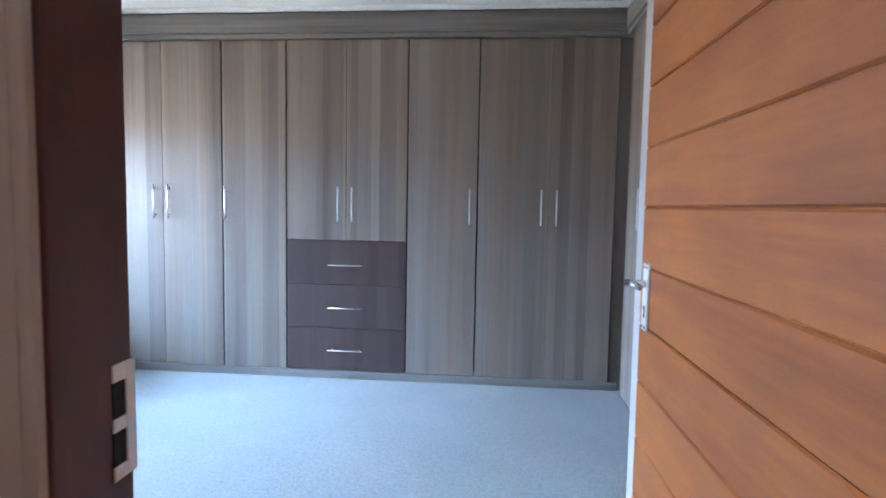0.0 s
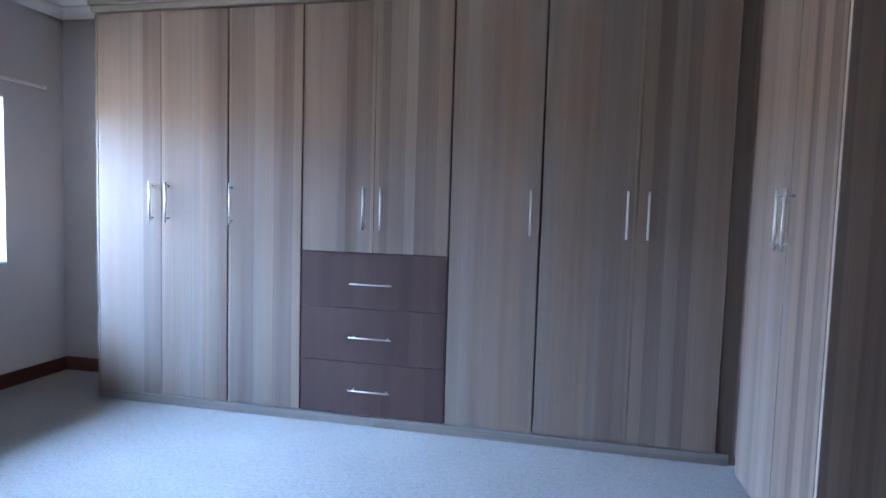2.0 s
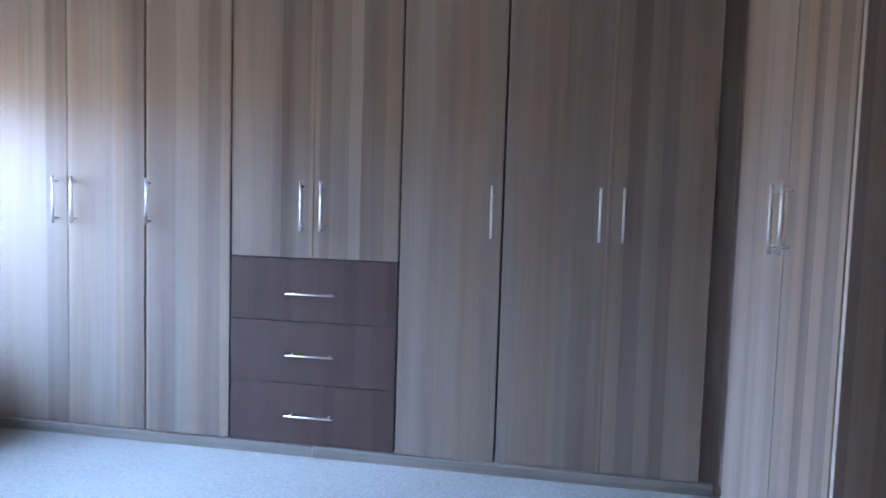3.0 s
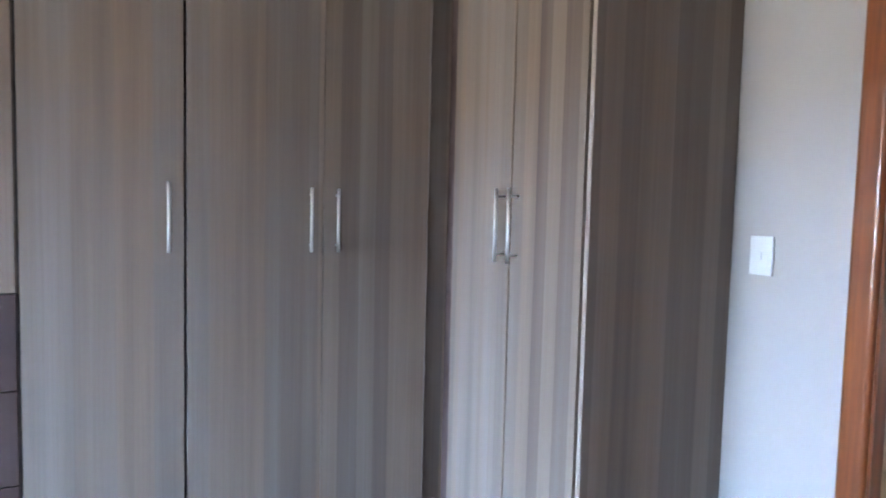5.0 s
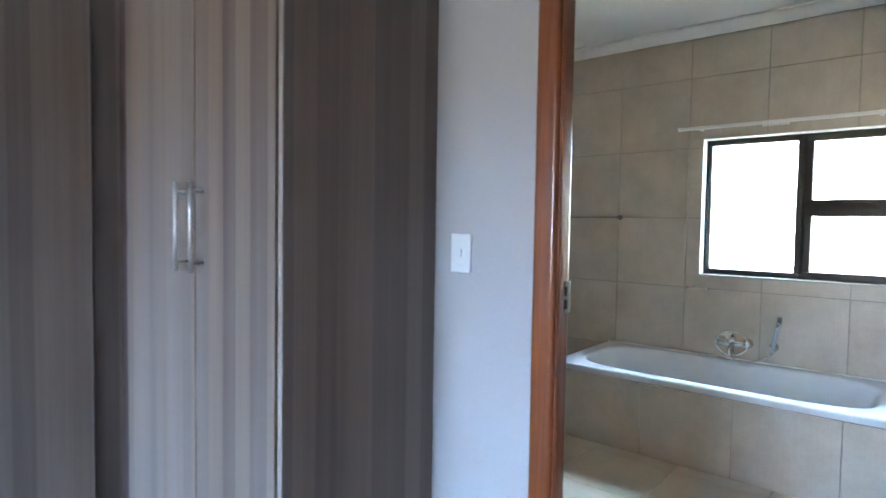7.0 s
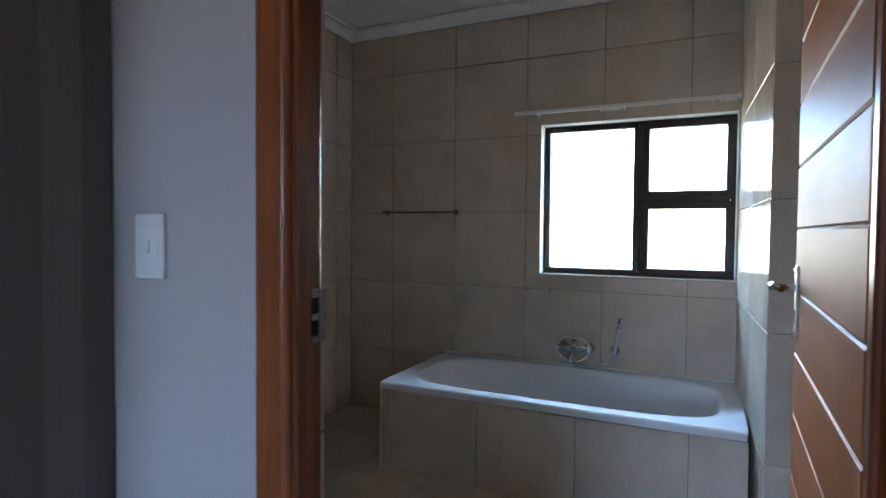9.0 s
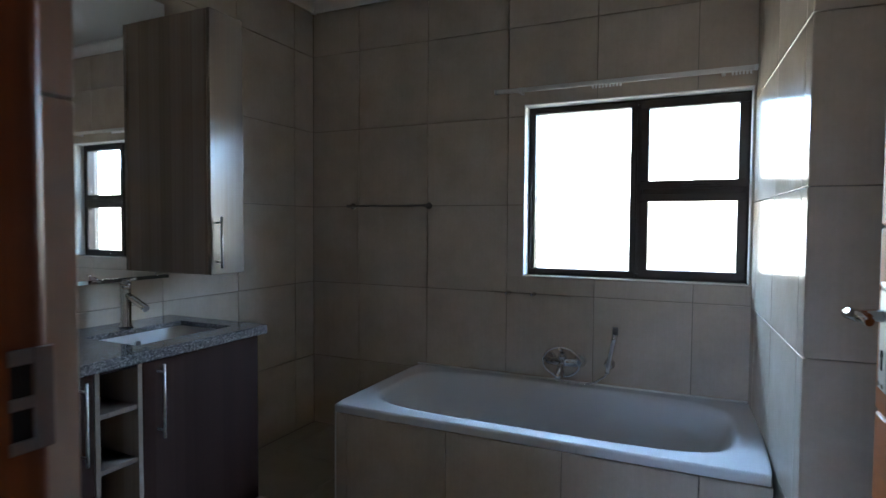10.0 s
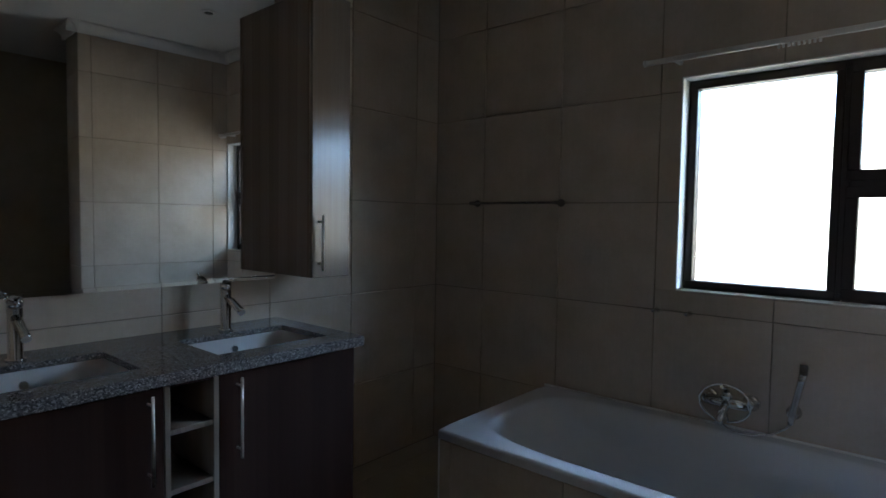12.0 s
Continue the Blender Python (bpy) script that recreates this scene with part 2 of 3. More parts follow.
def add_tube(bm, points, radius, sides=12, cap=True):
    """A round bar along a line of points."""
    pts = [Vector(p) for p in points]
    rings = []
    up = Vector((0, 0, 1))
    for i, p in enumerate(pts):
        d = (pts[min(i + 1, len(pts) - 1)] - pts[max(i - 1, 0)]).normalized()
        a = d.cross(up if abs(d.z) < 0.95 else Vector((1, 0, 0))).normalized()
        c = d.cross(a).normalized()
        r = radius[i] if isinstance(radius, (list, tuple)) else radius
        rings.append([bm.verts.new(p + r * (math.cos(2 * math.pi * k / sides) * a + math.sin(2 * math.pi * k / sides) * c)) for k in range(sides)])
    for r0, r1 in zip(rings, rings[1:]):
        for k in range(sides):
            f = bm.faces.new((r0[k], r0[(k + 1) % sides], r1[(k + 1) % sides], r1[k]))
            f.smooth = True
    if cap:
        bm.faces.new(rings[0])
        bm.faces.new(rings[-1][::-1])
    return bm


def tube(points, radius, sides=12):
    return add_tube(bmesh.new(), points, radius, sides)


def finish(bm, name, material):
    bmesh.ops.recalc_face_normals(bm, faces=bm.faces)
    me = bpy.data.meshes.new(name)
    bm.to_mesh(me)
    bm.free()
    me.materials.append(material)
    return me


def part(name, bm, material, parent, label=""):
    ob = new(name, finish(bm, name, material))
    ob.parent = parent
    if label:
        ob["label"] = label
    return ob


def thing(name, label, category, at=(0, 0, 0), group="", rz=0.0):
    ob = new(name)
    ob.empty_display_size = 0.05
    ob.matrix_world = pose(*at, 0, 0, rz)
    return tagged(ob, label, category, group)


def solid(name, bm, material, label, category, kind="", group=""):
    return tagged(new(name, finish(bm, name, material)), label, category, group, kind)


def grid_slab(us, vs, holes, w0, w1, put):
    """A slab over the lines us x vs from depth w0 to w1, open in the cells whose middle lies in one of the holes; put maps (u, v, w) into the world."""
    bm = bmesh.new()
    nu, nv = len(us) - 1, len(vs) - 1

    def full(i, j):
        if not (0 <= i < nu and 0 <= j < nv):
            return False
        u, v = (us[i] + us[i + 1]) / 2, (vs[j] + vs[j + 1]) / 2
        return not any(a < u < b and c < v < d for a, b, c, d in holes)

    cache = {}

    def vert(i, j, k):
        if (i, j, k) not in cache:
            cache[i, j, k] = bm.verts.new(put(us[i], vs[j], (w0, w1)[k]))
        return cache[i, j, k]

    for i in range(nu):
        for j in range(nv):
            if not full(i, j):
                continue
            for k in (0, 1):
                bm.faces.new([vert(i, j, k), vert(i + 1, j, k), vert(i + 1, j + 1, k), vert(i, j + 1, k)])
            for di, dj, e in ((-1, 0, ((i, j), (i, j + 1))), (1, 0, ((i + 1, j), (i + 1, j + 1))), (0, -1, ((i, j), (i + 1, j))), (0, 1, ((i, j + 1), (i + 1, j + 1)))):
                if not full(i + di, j + dj):
                    (a, b), (c, d) = e
                    bm.faces.new([vert(a, b, 0), vert(c, d, 0), vert(c, d, 1), vert(a, b, 1)])
    return bm


def along_y(u, v, w):
    return (w, u, v)


def along_x(u, v, w):
    return (u, w, v)


def wall(name, put, w0, w1, us, top, holes=(), material=None, label="", bottom=0.0):
    ul = sorted({*us, *(h[0] for h in holes), *(h[1] for h in holes)})
    vl = sorted({bottom, top, *(h[2] for h in holes), *(h[3] for h in holes)})
    return solid(name, grid_slab(ul, vl, holes, w0, w1, put), material or M_WALL, label, "wall", "structure")


def cove(name, a, b, inward, top, size, label):
    """A plaster cove between wall and ceiling from a to b; inward is the way into the room."""
    bm = bmesh.new()
    prof = [(0, 0)] + [(0.012, -size), (0.02, -size)] + [(0.02 + (size - 0.02) * (1 - math.cos(t)), -size + (size - 0.012) * math.sin(t)) for t in [k * math.pi / 16 for k in range(9)]] + [(size, 0)]
    rows = []
    for p in (a, b):
        rows.append([bm.verts.new((p[0] + inward[0] * o, p[1] + inward[1] * o, top + h)) for o, h in prof])
    for k in range(len(prof)):
        bm.faces.new((rows[0][k], rows[0][(k + 1) % len(prof)], rows[1][(k + 1) % len(prof)], rows[1][k]))
    bm.faces.new(rows[0])
    bm.faces.new(rows[1][::-1])
    return solid(name, bm, M_CEIL, label, "cornice", "structure")


# ---- plan ----
BACK, LEFT = 4.19, -3.40           # bedroom walls
FACE, RET = 3.73, 1.045            # fronts of the two wardrobe runs
BW0, BW1 = 1.585, 1.684            # wall between bedroom and bathroom
NIB = 0.570                        # wall beside the entrance
EN0, EN1 = 0.245, 0.365             # entrance wall
END = 2.745                        # end of the short wardrobe run
CEIL, BCEIL = 2.61, 2.585
WX, VY, PY, PX = 4.215, 4.047, 1.652, 3.14   # bathroom: window wall, vanity wall, partition
DJ0, DJ1 = 1.622, 2.330            # bathroom doorway
WIN = (1.66, 2.704, 0.975, 1.861)
BWIN = (1.96, 3.737, 0.836, 1.914)

# ---- structure ----
solid("floor", grid_slab([LEFT, BW0 + 0.02], [EN1 - 0.07, BACK], (), -0.1, 0, lambda u, v, w: (u, v, w)), M_CARPET, "pale grey short-pile carpet wall to wall", "floor", "structure")
solid("floor_passage", grid_slab([-2.0, 2.2], [-2.2, EN1 - 0.07], (), -0.1, -0.002, lambda u, v, w: (u, v, w)), M_FTILE, "plain tiled passage floor", "floor", "structure")
solid("ceiling", grid_slab([LEFT - 0.2, BW1], [-2.2, BACK + 0.2], (), CEIL, CEIL + 0.1, lambda u, v, w: (u, v, w)), M_CEIL, "flat white painted ceiling", "ceiling", "structure")
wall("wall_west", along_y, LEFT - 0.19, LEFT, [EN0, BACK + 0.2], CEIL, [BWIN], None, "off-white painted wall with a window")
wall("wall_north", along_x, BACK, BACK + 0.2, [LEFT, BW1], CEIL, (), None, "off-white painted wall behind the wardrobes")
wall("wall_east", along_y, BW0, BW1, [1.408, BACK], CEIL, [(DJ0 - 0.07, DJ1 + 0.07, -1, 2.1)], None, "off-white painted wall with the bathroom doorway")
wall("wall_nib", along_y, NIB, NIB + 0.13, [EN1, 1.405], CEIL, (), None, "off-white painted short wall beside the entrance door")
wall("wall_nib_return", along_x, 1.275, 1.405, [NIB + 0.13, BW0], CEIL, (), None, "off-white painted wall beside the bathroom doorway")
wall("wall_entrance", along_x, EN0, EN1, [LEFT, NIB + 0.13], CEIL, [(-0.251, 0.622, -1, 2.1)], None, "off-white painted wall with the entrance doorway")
wall("wall_entrance_passage", along_x, EN0 - 0.012, EN0 - 0.002, [-2.0, 2.2], CEIL, [(-0.251, 0.622, -1, 2.1)], M_PASS, "beige painted passage wall")
wall("wall_passage_south", along_x, -2.3, -2.2, [-2.0, 2.2], CEIL, (), M_PASS, "beige painted passage wall")
wall("wall_passage_west", along_y, -2.1, -2.0, [-2.2, EN0], CEIL, (), M_PASS, "beige painted passage wall")
wall("wall_passage_east", along_y, 2.2, 2.3, [-2.2, EN0], CEIL, (), M_PASS, "beige painted passage wall")
cove("cornice_west", (LEFT, EN1), (LEFT, BACK), (1, 0), CEIL, 0.075, "white coved plaster cornice")
cove("cornice_north", (LEFT, BACK), (-2.70, BACK), (0, -1), CEIL, 0.075, "white coved plaster cornice")
cove("cornice_wardrobe", (-2.70, 3.69), (RET, 3.69), (0, -1), CEIL, 0.03, "narrow white cornice above the wardrobe")


def skirting(name, lo, hi):
    return solid(name, box(lo, hi, 0.006, 2), M_SKIRT, "dark red-brown stained wooden skirting", "baseboard", "structure")


skirting("baseboard", (LEFT, EN1 + 0.02, 0), (LEFT + 0.018, BACK - 0.02, 0.1))
skirting("baseboard", (LEFT, BACK - 0.018, 0), (-2.69, BACK, 0.1))
skirting("baseboard", (BW0 - 0.018, DJ1 + 0.105, 0), (BW0, END - 0.005, 0.1))
skirting("baseboard", (NIB - 0.018, EN1 + 0.02, 0), (NIB, 1.405, 0.1))

# outside ground, and glowing panels added to light the rooms through the windows
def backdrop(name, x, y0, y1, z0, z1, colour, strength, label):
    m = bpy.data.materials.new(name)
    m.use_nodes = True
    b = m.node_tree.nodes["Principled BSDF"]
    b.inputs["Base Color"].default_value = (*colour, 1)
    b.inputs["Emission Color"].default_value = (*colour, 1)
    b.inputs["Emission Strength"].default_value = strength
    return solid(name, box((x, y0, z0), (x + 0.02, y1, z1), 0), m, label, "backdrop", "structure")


# panel edges are cut to shape the light; low ones add warm bounce
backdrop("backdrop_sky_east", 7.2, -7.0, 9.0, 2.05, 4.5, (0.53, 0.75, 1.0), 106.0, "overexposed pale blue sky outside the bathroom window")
backdrop("backdrop_low_glow_east", 7.2, -7.0, 9.0, -0.45, 2.04, (1.0, 0.93, 0.76), 28.0, "glowing panel added for warm low light outside the bathroom window")
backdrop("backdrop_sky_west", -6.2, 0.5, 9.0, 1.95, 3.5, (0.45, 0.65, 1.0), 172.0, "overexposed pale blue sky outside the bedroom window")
backdrop("backdrop_low_glow_west", -6.2, -1.0, 9.0, -0.45, 1.94, (1.0, 0.90, 0.80), 17.0, "glowing panel added for warm low light outside the bedroom window")
solid("ground", grid_slab([-400, 400], [-400, 400], (), -0.6, -0.45, lambda u, v, w: (u, v, w)), M_PAVING, "pale paved ground outside the house", "ground", "structure")


# ---- windows ----
def window(name, x_out, x_in, side, rect, bars, label, reveal_mat, sill_label):
    """An aluminium window in a wall that runs along y. bars: (y0, y1, z0, z1) of each light."""
    y0, y1, z0, z1 = rect
    w = tagged(new(name), label, "window", kind="structure")
    xf = x_out
    fr = bmesh.new()
    t = 0.03
    d = 0.022
    for lo, hi in (((xf - d, y0, z0), (xf + d, y1, z0 + t)), ((xf - d, y0, z1 - t), (xf + d, y1, z1)), ((xf - d, y0, z0 + t), (xf + d, y0 + t, z1 - t)), ((xf - d, y1 - t, z0 + t), (xf + d, y1, z1 - t))):
        add_box(fr, lo, hi, 0.003)
    part("window_frame", fr, M_BRONZE, w, "dark bronze aluminium frame")
    for a, b, c, e, q in bars:
        s = bmesh.new()
        r = 0.03
        for lo, hi in (((xf - r, a, c), (xf + r, b, c + q)), ((xf - r, a, e - q), (xf + r, b, e)), ((xf - r, a, c + q), (xf + r, a + q, e - q)), ((xf - r, b - q, c + q), (xf + r, b, e - q))):
            add_box(s, lo, hi, 0.003)
        sash = part("sash", s, M_BRONZE, w)
        p = part("pane", box((xf - 0.003, a + q - 0.004, c + q - 0.004), (xf + 0.003, b - q + 0.004, e - q + 0.004), 0), M_GLASS, sash, "bright clear glass pane")
        p.visible_shadow = False
    lining = bmesh.new()
    xa, xb = xf + side * 0.024, x_in
    add_box(lining, (xa, y0, z0 + 0.008), (xb, y0 + 0.005, z1 - 0.006), 0)
    add_box(lining, (xa, y1 - 0.005, z0 + 0.008), (xb, y1, z1 - 0.006), 0)
    add_box(lining, (xa, y0, z1 - 0.005), (xb, y1, z1), 0)
    part("reveal", lining, M_CEIL, w, "white plastered reveal")
    si = bmesh.new()
    add_box(si, (xf + side * 0.03, y0 + 0.002, z0 - 0.004), (x_in + side * 0.008, y1 - 0.002, z0 + 0.006), 0.003)
    part("window_sill", si, reveal_mat, w, sill_label)
    return w


ym = 2.148
window("window_1", WX + 0.105, WX, -1, WIN, [(ym + 0.008, WIN[1] - 0.012, WIN[2] + 0.012, WIN[3] - 0.012, 0.029), (WIN[0] + 0.012, ym - 0.008, 1.42, WIN[3] - 0.012, 0.04), (WIN[0] + 0.012, ym - 0.008, WIN[2] + 0.012, 1.40, 0.04)],
       "dark bronze aluminium bathroom window with three bright lights", M_TILE, "tiled sill")
mb = bmesh.new()
add_box(mb, (WX + 0.083, ym - 0.02, WIN[2] + 0.031), (WX + 0.127, ym + 0.02, WIN[3] - 0.031), 0.003)
add_box(mb, (WX + 0.083, WIN[0] + 0.031, 1.392), (WX + 0.127, ym - 0.021, 1.428), 0.003)
part("mullion", mb, M_BRONZE, bpy.data.objects["window_1"])
part("stay", tube([(WX + 0.075, 1.78, 1.436), (WX + 0.07, 1.86, 1.438), (WX + 0.075, 1.95, 1.436)], 0.006, 8), M_BRONZE, bpy.data.objects["window_1"])
window("window_2", LEFT - 0.128, LEFT, 1, BWIN, [(2.853, 3.72, 0.853, 1.897, 0.03), (1.977, 2.843, 0.853, 1.897, 0.03)], "dark bronze aluminium bedroom window in a white reveal", M_CEIL, "white plastered sill")
part("mullion", box((LEFT - 0.150, 2.828, 0.867), (LEFT - 0.106, 2.868, 1.883), 0.003), M_BRONZE, bpy.data.objects["window_2"])


def curtain_rail(x, wallx, y0, y1, z, gliders, label):
    rail = thing("curtain_rail", label, "curtain rail", (x, (y0 + y1) / 2, z))
    h = (y1 - y0) / 2
    bm = bmesh.new()
    add_box(bm, (-0.009, -h, -0.010), (0.009, h, 0.010), 0.002)
    part("track", bm, M_TRACK, rail)
    for k in (-h + 0.12, h - 0.12):
        part("bracket", box((0, k - 0.008, -0.012), (wallx - x, k + 0.008, 0.014), 0.002), M_TRACK, rail)
    for k in gliders:
        part("glider", box((-0.004, k - y0 - h - 0.004, -0.024), (0.004, k - y0 - h + 0.004, -0.009), 0.001), M_PLASTIC, rail)
    part("end_cap", box((-0.011, h, -0.012), (0.011, h + 0.012, 0.012), 0.003), M_PLASTIC, rail)
    part("end_cap", box((-0.011, -h - 0.012, -0.012), (0.011, -h, 0.012), 0.003), M_PLASTIC, rail)


curtain_rail(4.15, WX, 1.665, 2.832, 1.922, [2.22 + 0.016 * k for k in range(9)] + [1.68 + 0.014 * k for k in range(6)], "white plastic curtain track with a few gliders above the bathroom window")
curtain_rail(LEFT + 0.05, LEFT, 1.85, 3.985, 2.02, [], "white curtain track above the bedroom window")


# ---- doors ----
def lever_set(parent, x, y, z, side, along):
    """Plate, lever and keyhole on a door's face. side: the face's way (+-y of the leaf); along: the way of the lever in x."""
    plate = bmesh.new()
    add_box(plate, (x - 0.021, y, z - 0.078), (x + 0.021, y + side * 0.005, z + 0.078), 0.002)
    p = part("handle_plate", plate, M_STEEL, parent, "brushed steel lock plate")
    lz = z + 0.03
    part("lever", tube([(x, y + side * 0.004, lz), (x, y + side * 0.03, lz), (x + along * 0.003, y + side * 0.040, lz + 0.001), (x + along * 0.014, y + side * 0.049, lz + 0.003), (x + along * 0.035, y + side * 0.051, lz + 0.006), (x + along * 0.065, y + side * 0.046, lz + 0.006), (x + along * 0.088, y + side * 0.038, lz + 0.002)], [0.009, 0.008, 0.008, 0.0085, 0.0085, 0.008, 0.006], 12), M_CHROME, p, "curved chrome lever")
    kb = bmesh.new()
    add_box(kb, (x - 0.004, y + side * 0.0045, z - 0.048), (x + 0.004, y + side * 0.0062, z - 0.026), 0.001)
    add_tube(kb, [(x, y + side * 0.0045, z - 0.025), (x, y + side * 0.0064, z - 0.025)], 0.006, 10)
    part("keyhole", kb, M_BLACK, p)
    for sz in (0.069, -0.069):
        for sx in (-0.011, 0.011):
            part("screw", tube([(x + sx, y + side * 0.0045, z + sz), (x + sx, y + side * 0.0068, z + sz)], 0.0035, 8), M_CHROME, p)


def plank_door(name, at, rz, width, height, handle_z, first, sides, label):
    """A leaf of horizontal planks with V-joints; local x runs from the hinges to the lock, both faces planked."""
    d = tagged(new(name), label, "door", kind="structure")
    d.matrix_world = pose(*at, 0, 0, rz)
    part("core", box((0.002, -0.014, 0.012), (width - 0.002, 0.014, height - 0.006), 0.001), M_DOOR, d)
    step = 0.138
    zs = [0.008]
    z = first
    while z > 0.06:
        z -= step
    while z < height - 0.05:
        if z > 0.05:
            zs.append(z)
        z += step
    zs.append(height)
    for a, b in zip(zs, zs[1:]):
        bm = bmesh.new()
        add_box(bm, (0, -0.020, a + 0.0010), (width, 0.020, b - 0.0010), 0.0035, 1)
        part("plank", bm, M_DOOR, d)
    for side in sides:
        lever_set(d, width - 0.055, side * 0.020, handle_z, side, -1)
    for hz in (0.25, 1.75):
        part("hinge", tube([(-0.006, 0.0, hz), (-0.006, 0.0, hz + 0.1)], 0.007, 8), M_STEEL, d)
    return d


plank_door("door_1", (0.548, 0.292, 0), 90.5, 0.86, 2.03, 1.062, 1.405, (1,), "open varnished orange-brown plank door with steel lever handle")
plank_door("door_2", (1.69, 1.594, 0), -1.1, 0.72, 2.03, 1.08, 1.10, (-1, 1), "open varnished brown plank bathroom door with steel lever handle")


def door_frame(name, rects, stops, head, label, wood, radius=0.006):
    f = tagged(new(name), label, "door frame", kind="structure")
    for lo, hi in rects:
        part("jamb", box(lo, hi, radius, 4), wood, f)
    for lo, hi in stops:
        part("door_stop", box(lo, hi, 0.003), wood, f)
    part("head", box(head[0], head[1], 0.006, 2), wood, f)
    return f


f1 = door_frame("door_frame_1", [((-0.251, EN0 + 0.0005, 0), (-0.235, EN1 + 0.004, 2.06)), ((0.572, EN0 - 0.018, 0), (0.622, EN1 - 0.001, 2.06))],
                [], ((-0.251, EN0 - 0.014, 2.06), (0.622, EN1 - 0.001, 2.1)), "red-brown hardwood frame of the entrance door, coloured as if in shade", M_FRAME1)
solid("trim_plaster", box((-0.2508, EN0 - 0.0118, 0.0), (-0.2355, EN0 - 0.0005, 2.06), 0.001), M_PASS, "beige plaster edge beside the entrance frame", "trim", kind="structure")
f2 = door_frame("door_frame_2", [((BW0 - 0.022, DJ1, 0), (BW0 + 0.066, DJ1 + 0.068, 2.06)), ((BW0 - 0.022, DJ0 - 0.068, 0), (BW0 + 0.066, DJ0, 2.06))],
                [((BW0 - 0.012, DJ1 - 0.01, 0), (BW0 + 0.012, DJ1, 2.05)), ((BW0 - 0.012, DJ0, 0), (BW0 + 0.012, DJ0 + 0.01, 2.05))], ((BW0 - 0.022, DJ0 - 0.068, 2.06), (BW0 + 0.066, DJ1 + 0.068, 2.1)), "glossy red-brown hardwood frame of the bathroom door", M_FRAME, 0.013)


def strike(parent, x, y, z, fx, k, material):
    """A steel keep on the jamb: fx is the way it faces in x or y."""
    bm = bmesh.new()
    for a, b in ((-0.075 * k, -0.056 * k), (-0.012 * k, 0.006 * k), (0.052 * k, 0.075 * k)):
        if fx == "x":
            add_box(bm, (x, y - 0.022, z + a), (x + 0.003, y, z + b), 0.0008)
        else:
            add_box(bm, (x, y - 0.003, z + a), (x + 0.018, y, z + b), 0.0008)
    if fx == "x":
        add_box(bm, (x, y, z - 0.075 * k), (x + 0.003, y + 0.016, z + 0.075 * k), 0.0008)
    else:
        add_box(bm, (x + 0.018, y - 0.003, z - 0.075 * k), (x + 0.034, y, z + 0.075 * k), 0.0008)
    p = part("strike_plate", bm, material, parent, "steel strike plate")
    for a, b in ((-0.056 * k, -0.012 * k), (0.006 * k, 0.052 * k)):
        if fx == "x":
            part("latch_hole", box((x - 0.001, y - 0.021, z + a), (x + 0.0012, y - 0.001, z + b), 0), M_BLACK, p)
        else:
            part("latch_hole", box((x + 0.002, y - 0.0012, z + a), (x + 0.017, y + 0.001, z + b), 0), M_BLACK, p)


strike(f1, -0.235, EN1 - 0.012, 1.022, "x", 0.86, M_STEEL)
strike(f2, BW0 + 0.031, DJ1, 1.092, "y", 0.56, M_DULL)


# ---- fitted wardrobes ----
def bar_handle(parent, x, y, z0, z1, out, axis="y", r=0.006):
    """A slim bar handle; out is how far it stands off, along the axis."""
    bm = bmesh.new()

    def off(k):
        return (x, y + k, 0) if axis == "y" else (x + k, y, 0)

    o = Vector(off(out))
    add_tube(bm, [(o.x, o.y, z0), (o.x, o.y, z1)], r, 10)
    for z in (z0 + 0.026, z1 - 0.026):
        i = Vector(off(0))
        add_tube(bm, [(i.x, i.y, z), (o.x, o.y, z)], r * 0.75, 8)
    return part("handle", bm, M_STEEL, parent, "slim brushed steel bar handle")


DZ0, DZ1 = 0.059, 2.403
HZ0, HZ1 = 1.138, 1.384


def wardrobe_unit(x0, x1, doors, label, drawers=False):
    u = thing("wardrobe_unit", label, "wardrobe", ((x0 + x1) / 2, FACE, 0), "fitted wardrobe row")
    cx = (x0 + x1) / 2
    body = bmesh.new()
    add_box(body, (x0 - cx + 0.001, 0.022, DZ0), (x1 - cx - 0.001, BACK - FACE - 0.002, DZ1 + 0.15), 0.001)
    # carcass is black so the gaps between the doors look shaded
    part("body", body, M_BLACK, u, "carcass behind the doors, blackened as shade in the gaps")
    zb = 1.006 if drawers else DZ0
    for a, b, hx in doors:
        ga, gb = 0.003 if a == x0 else 0.001, 0.003 if b == x1 else 0.001
        ob = part("door", box((a - cx + ga, 0, zb + 0.0015), (b - cx - gb, 0.018, DZ1), 0.0012), M_LAM, u)
        bar_handle(ob, hx - cx, 0, HZ0, HZ1, -0.035)
    if drawers:
        zs = [DZ0, 0.371, 0.687, 1.004]
        for a, b, zc in zip(zs, zs[1:], (0.212, 0.520, 0.828)):
            dr = part("drawer_front", box((x0 - cx + 0.003, 0, a + 0.002), (x1 - cx - 0.003, 0.018, b - 0.002), 0.0012), M_LAMD, u, "dark walnut drawer front")
            hb = bmesh.new()
            add_tube(hb, [(-0.125, -0.035, zc), (0.125, -0.035, zc)], 0.004, 10)
            for k in (-0.1, 0.1):
                add_tube(hb, [(k, 0, zc), (k, -0.035, zc)], 0.004, 8)
            part("handle", hb, M_STEEL, dr, "slim brushed steel bar handle")
    return u


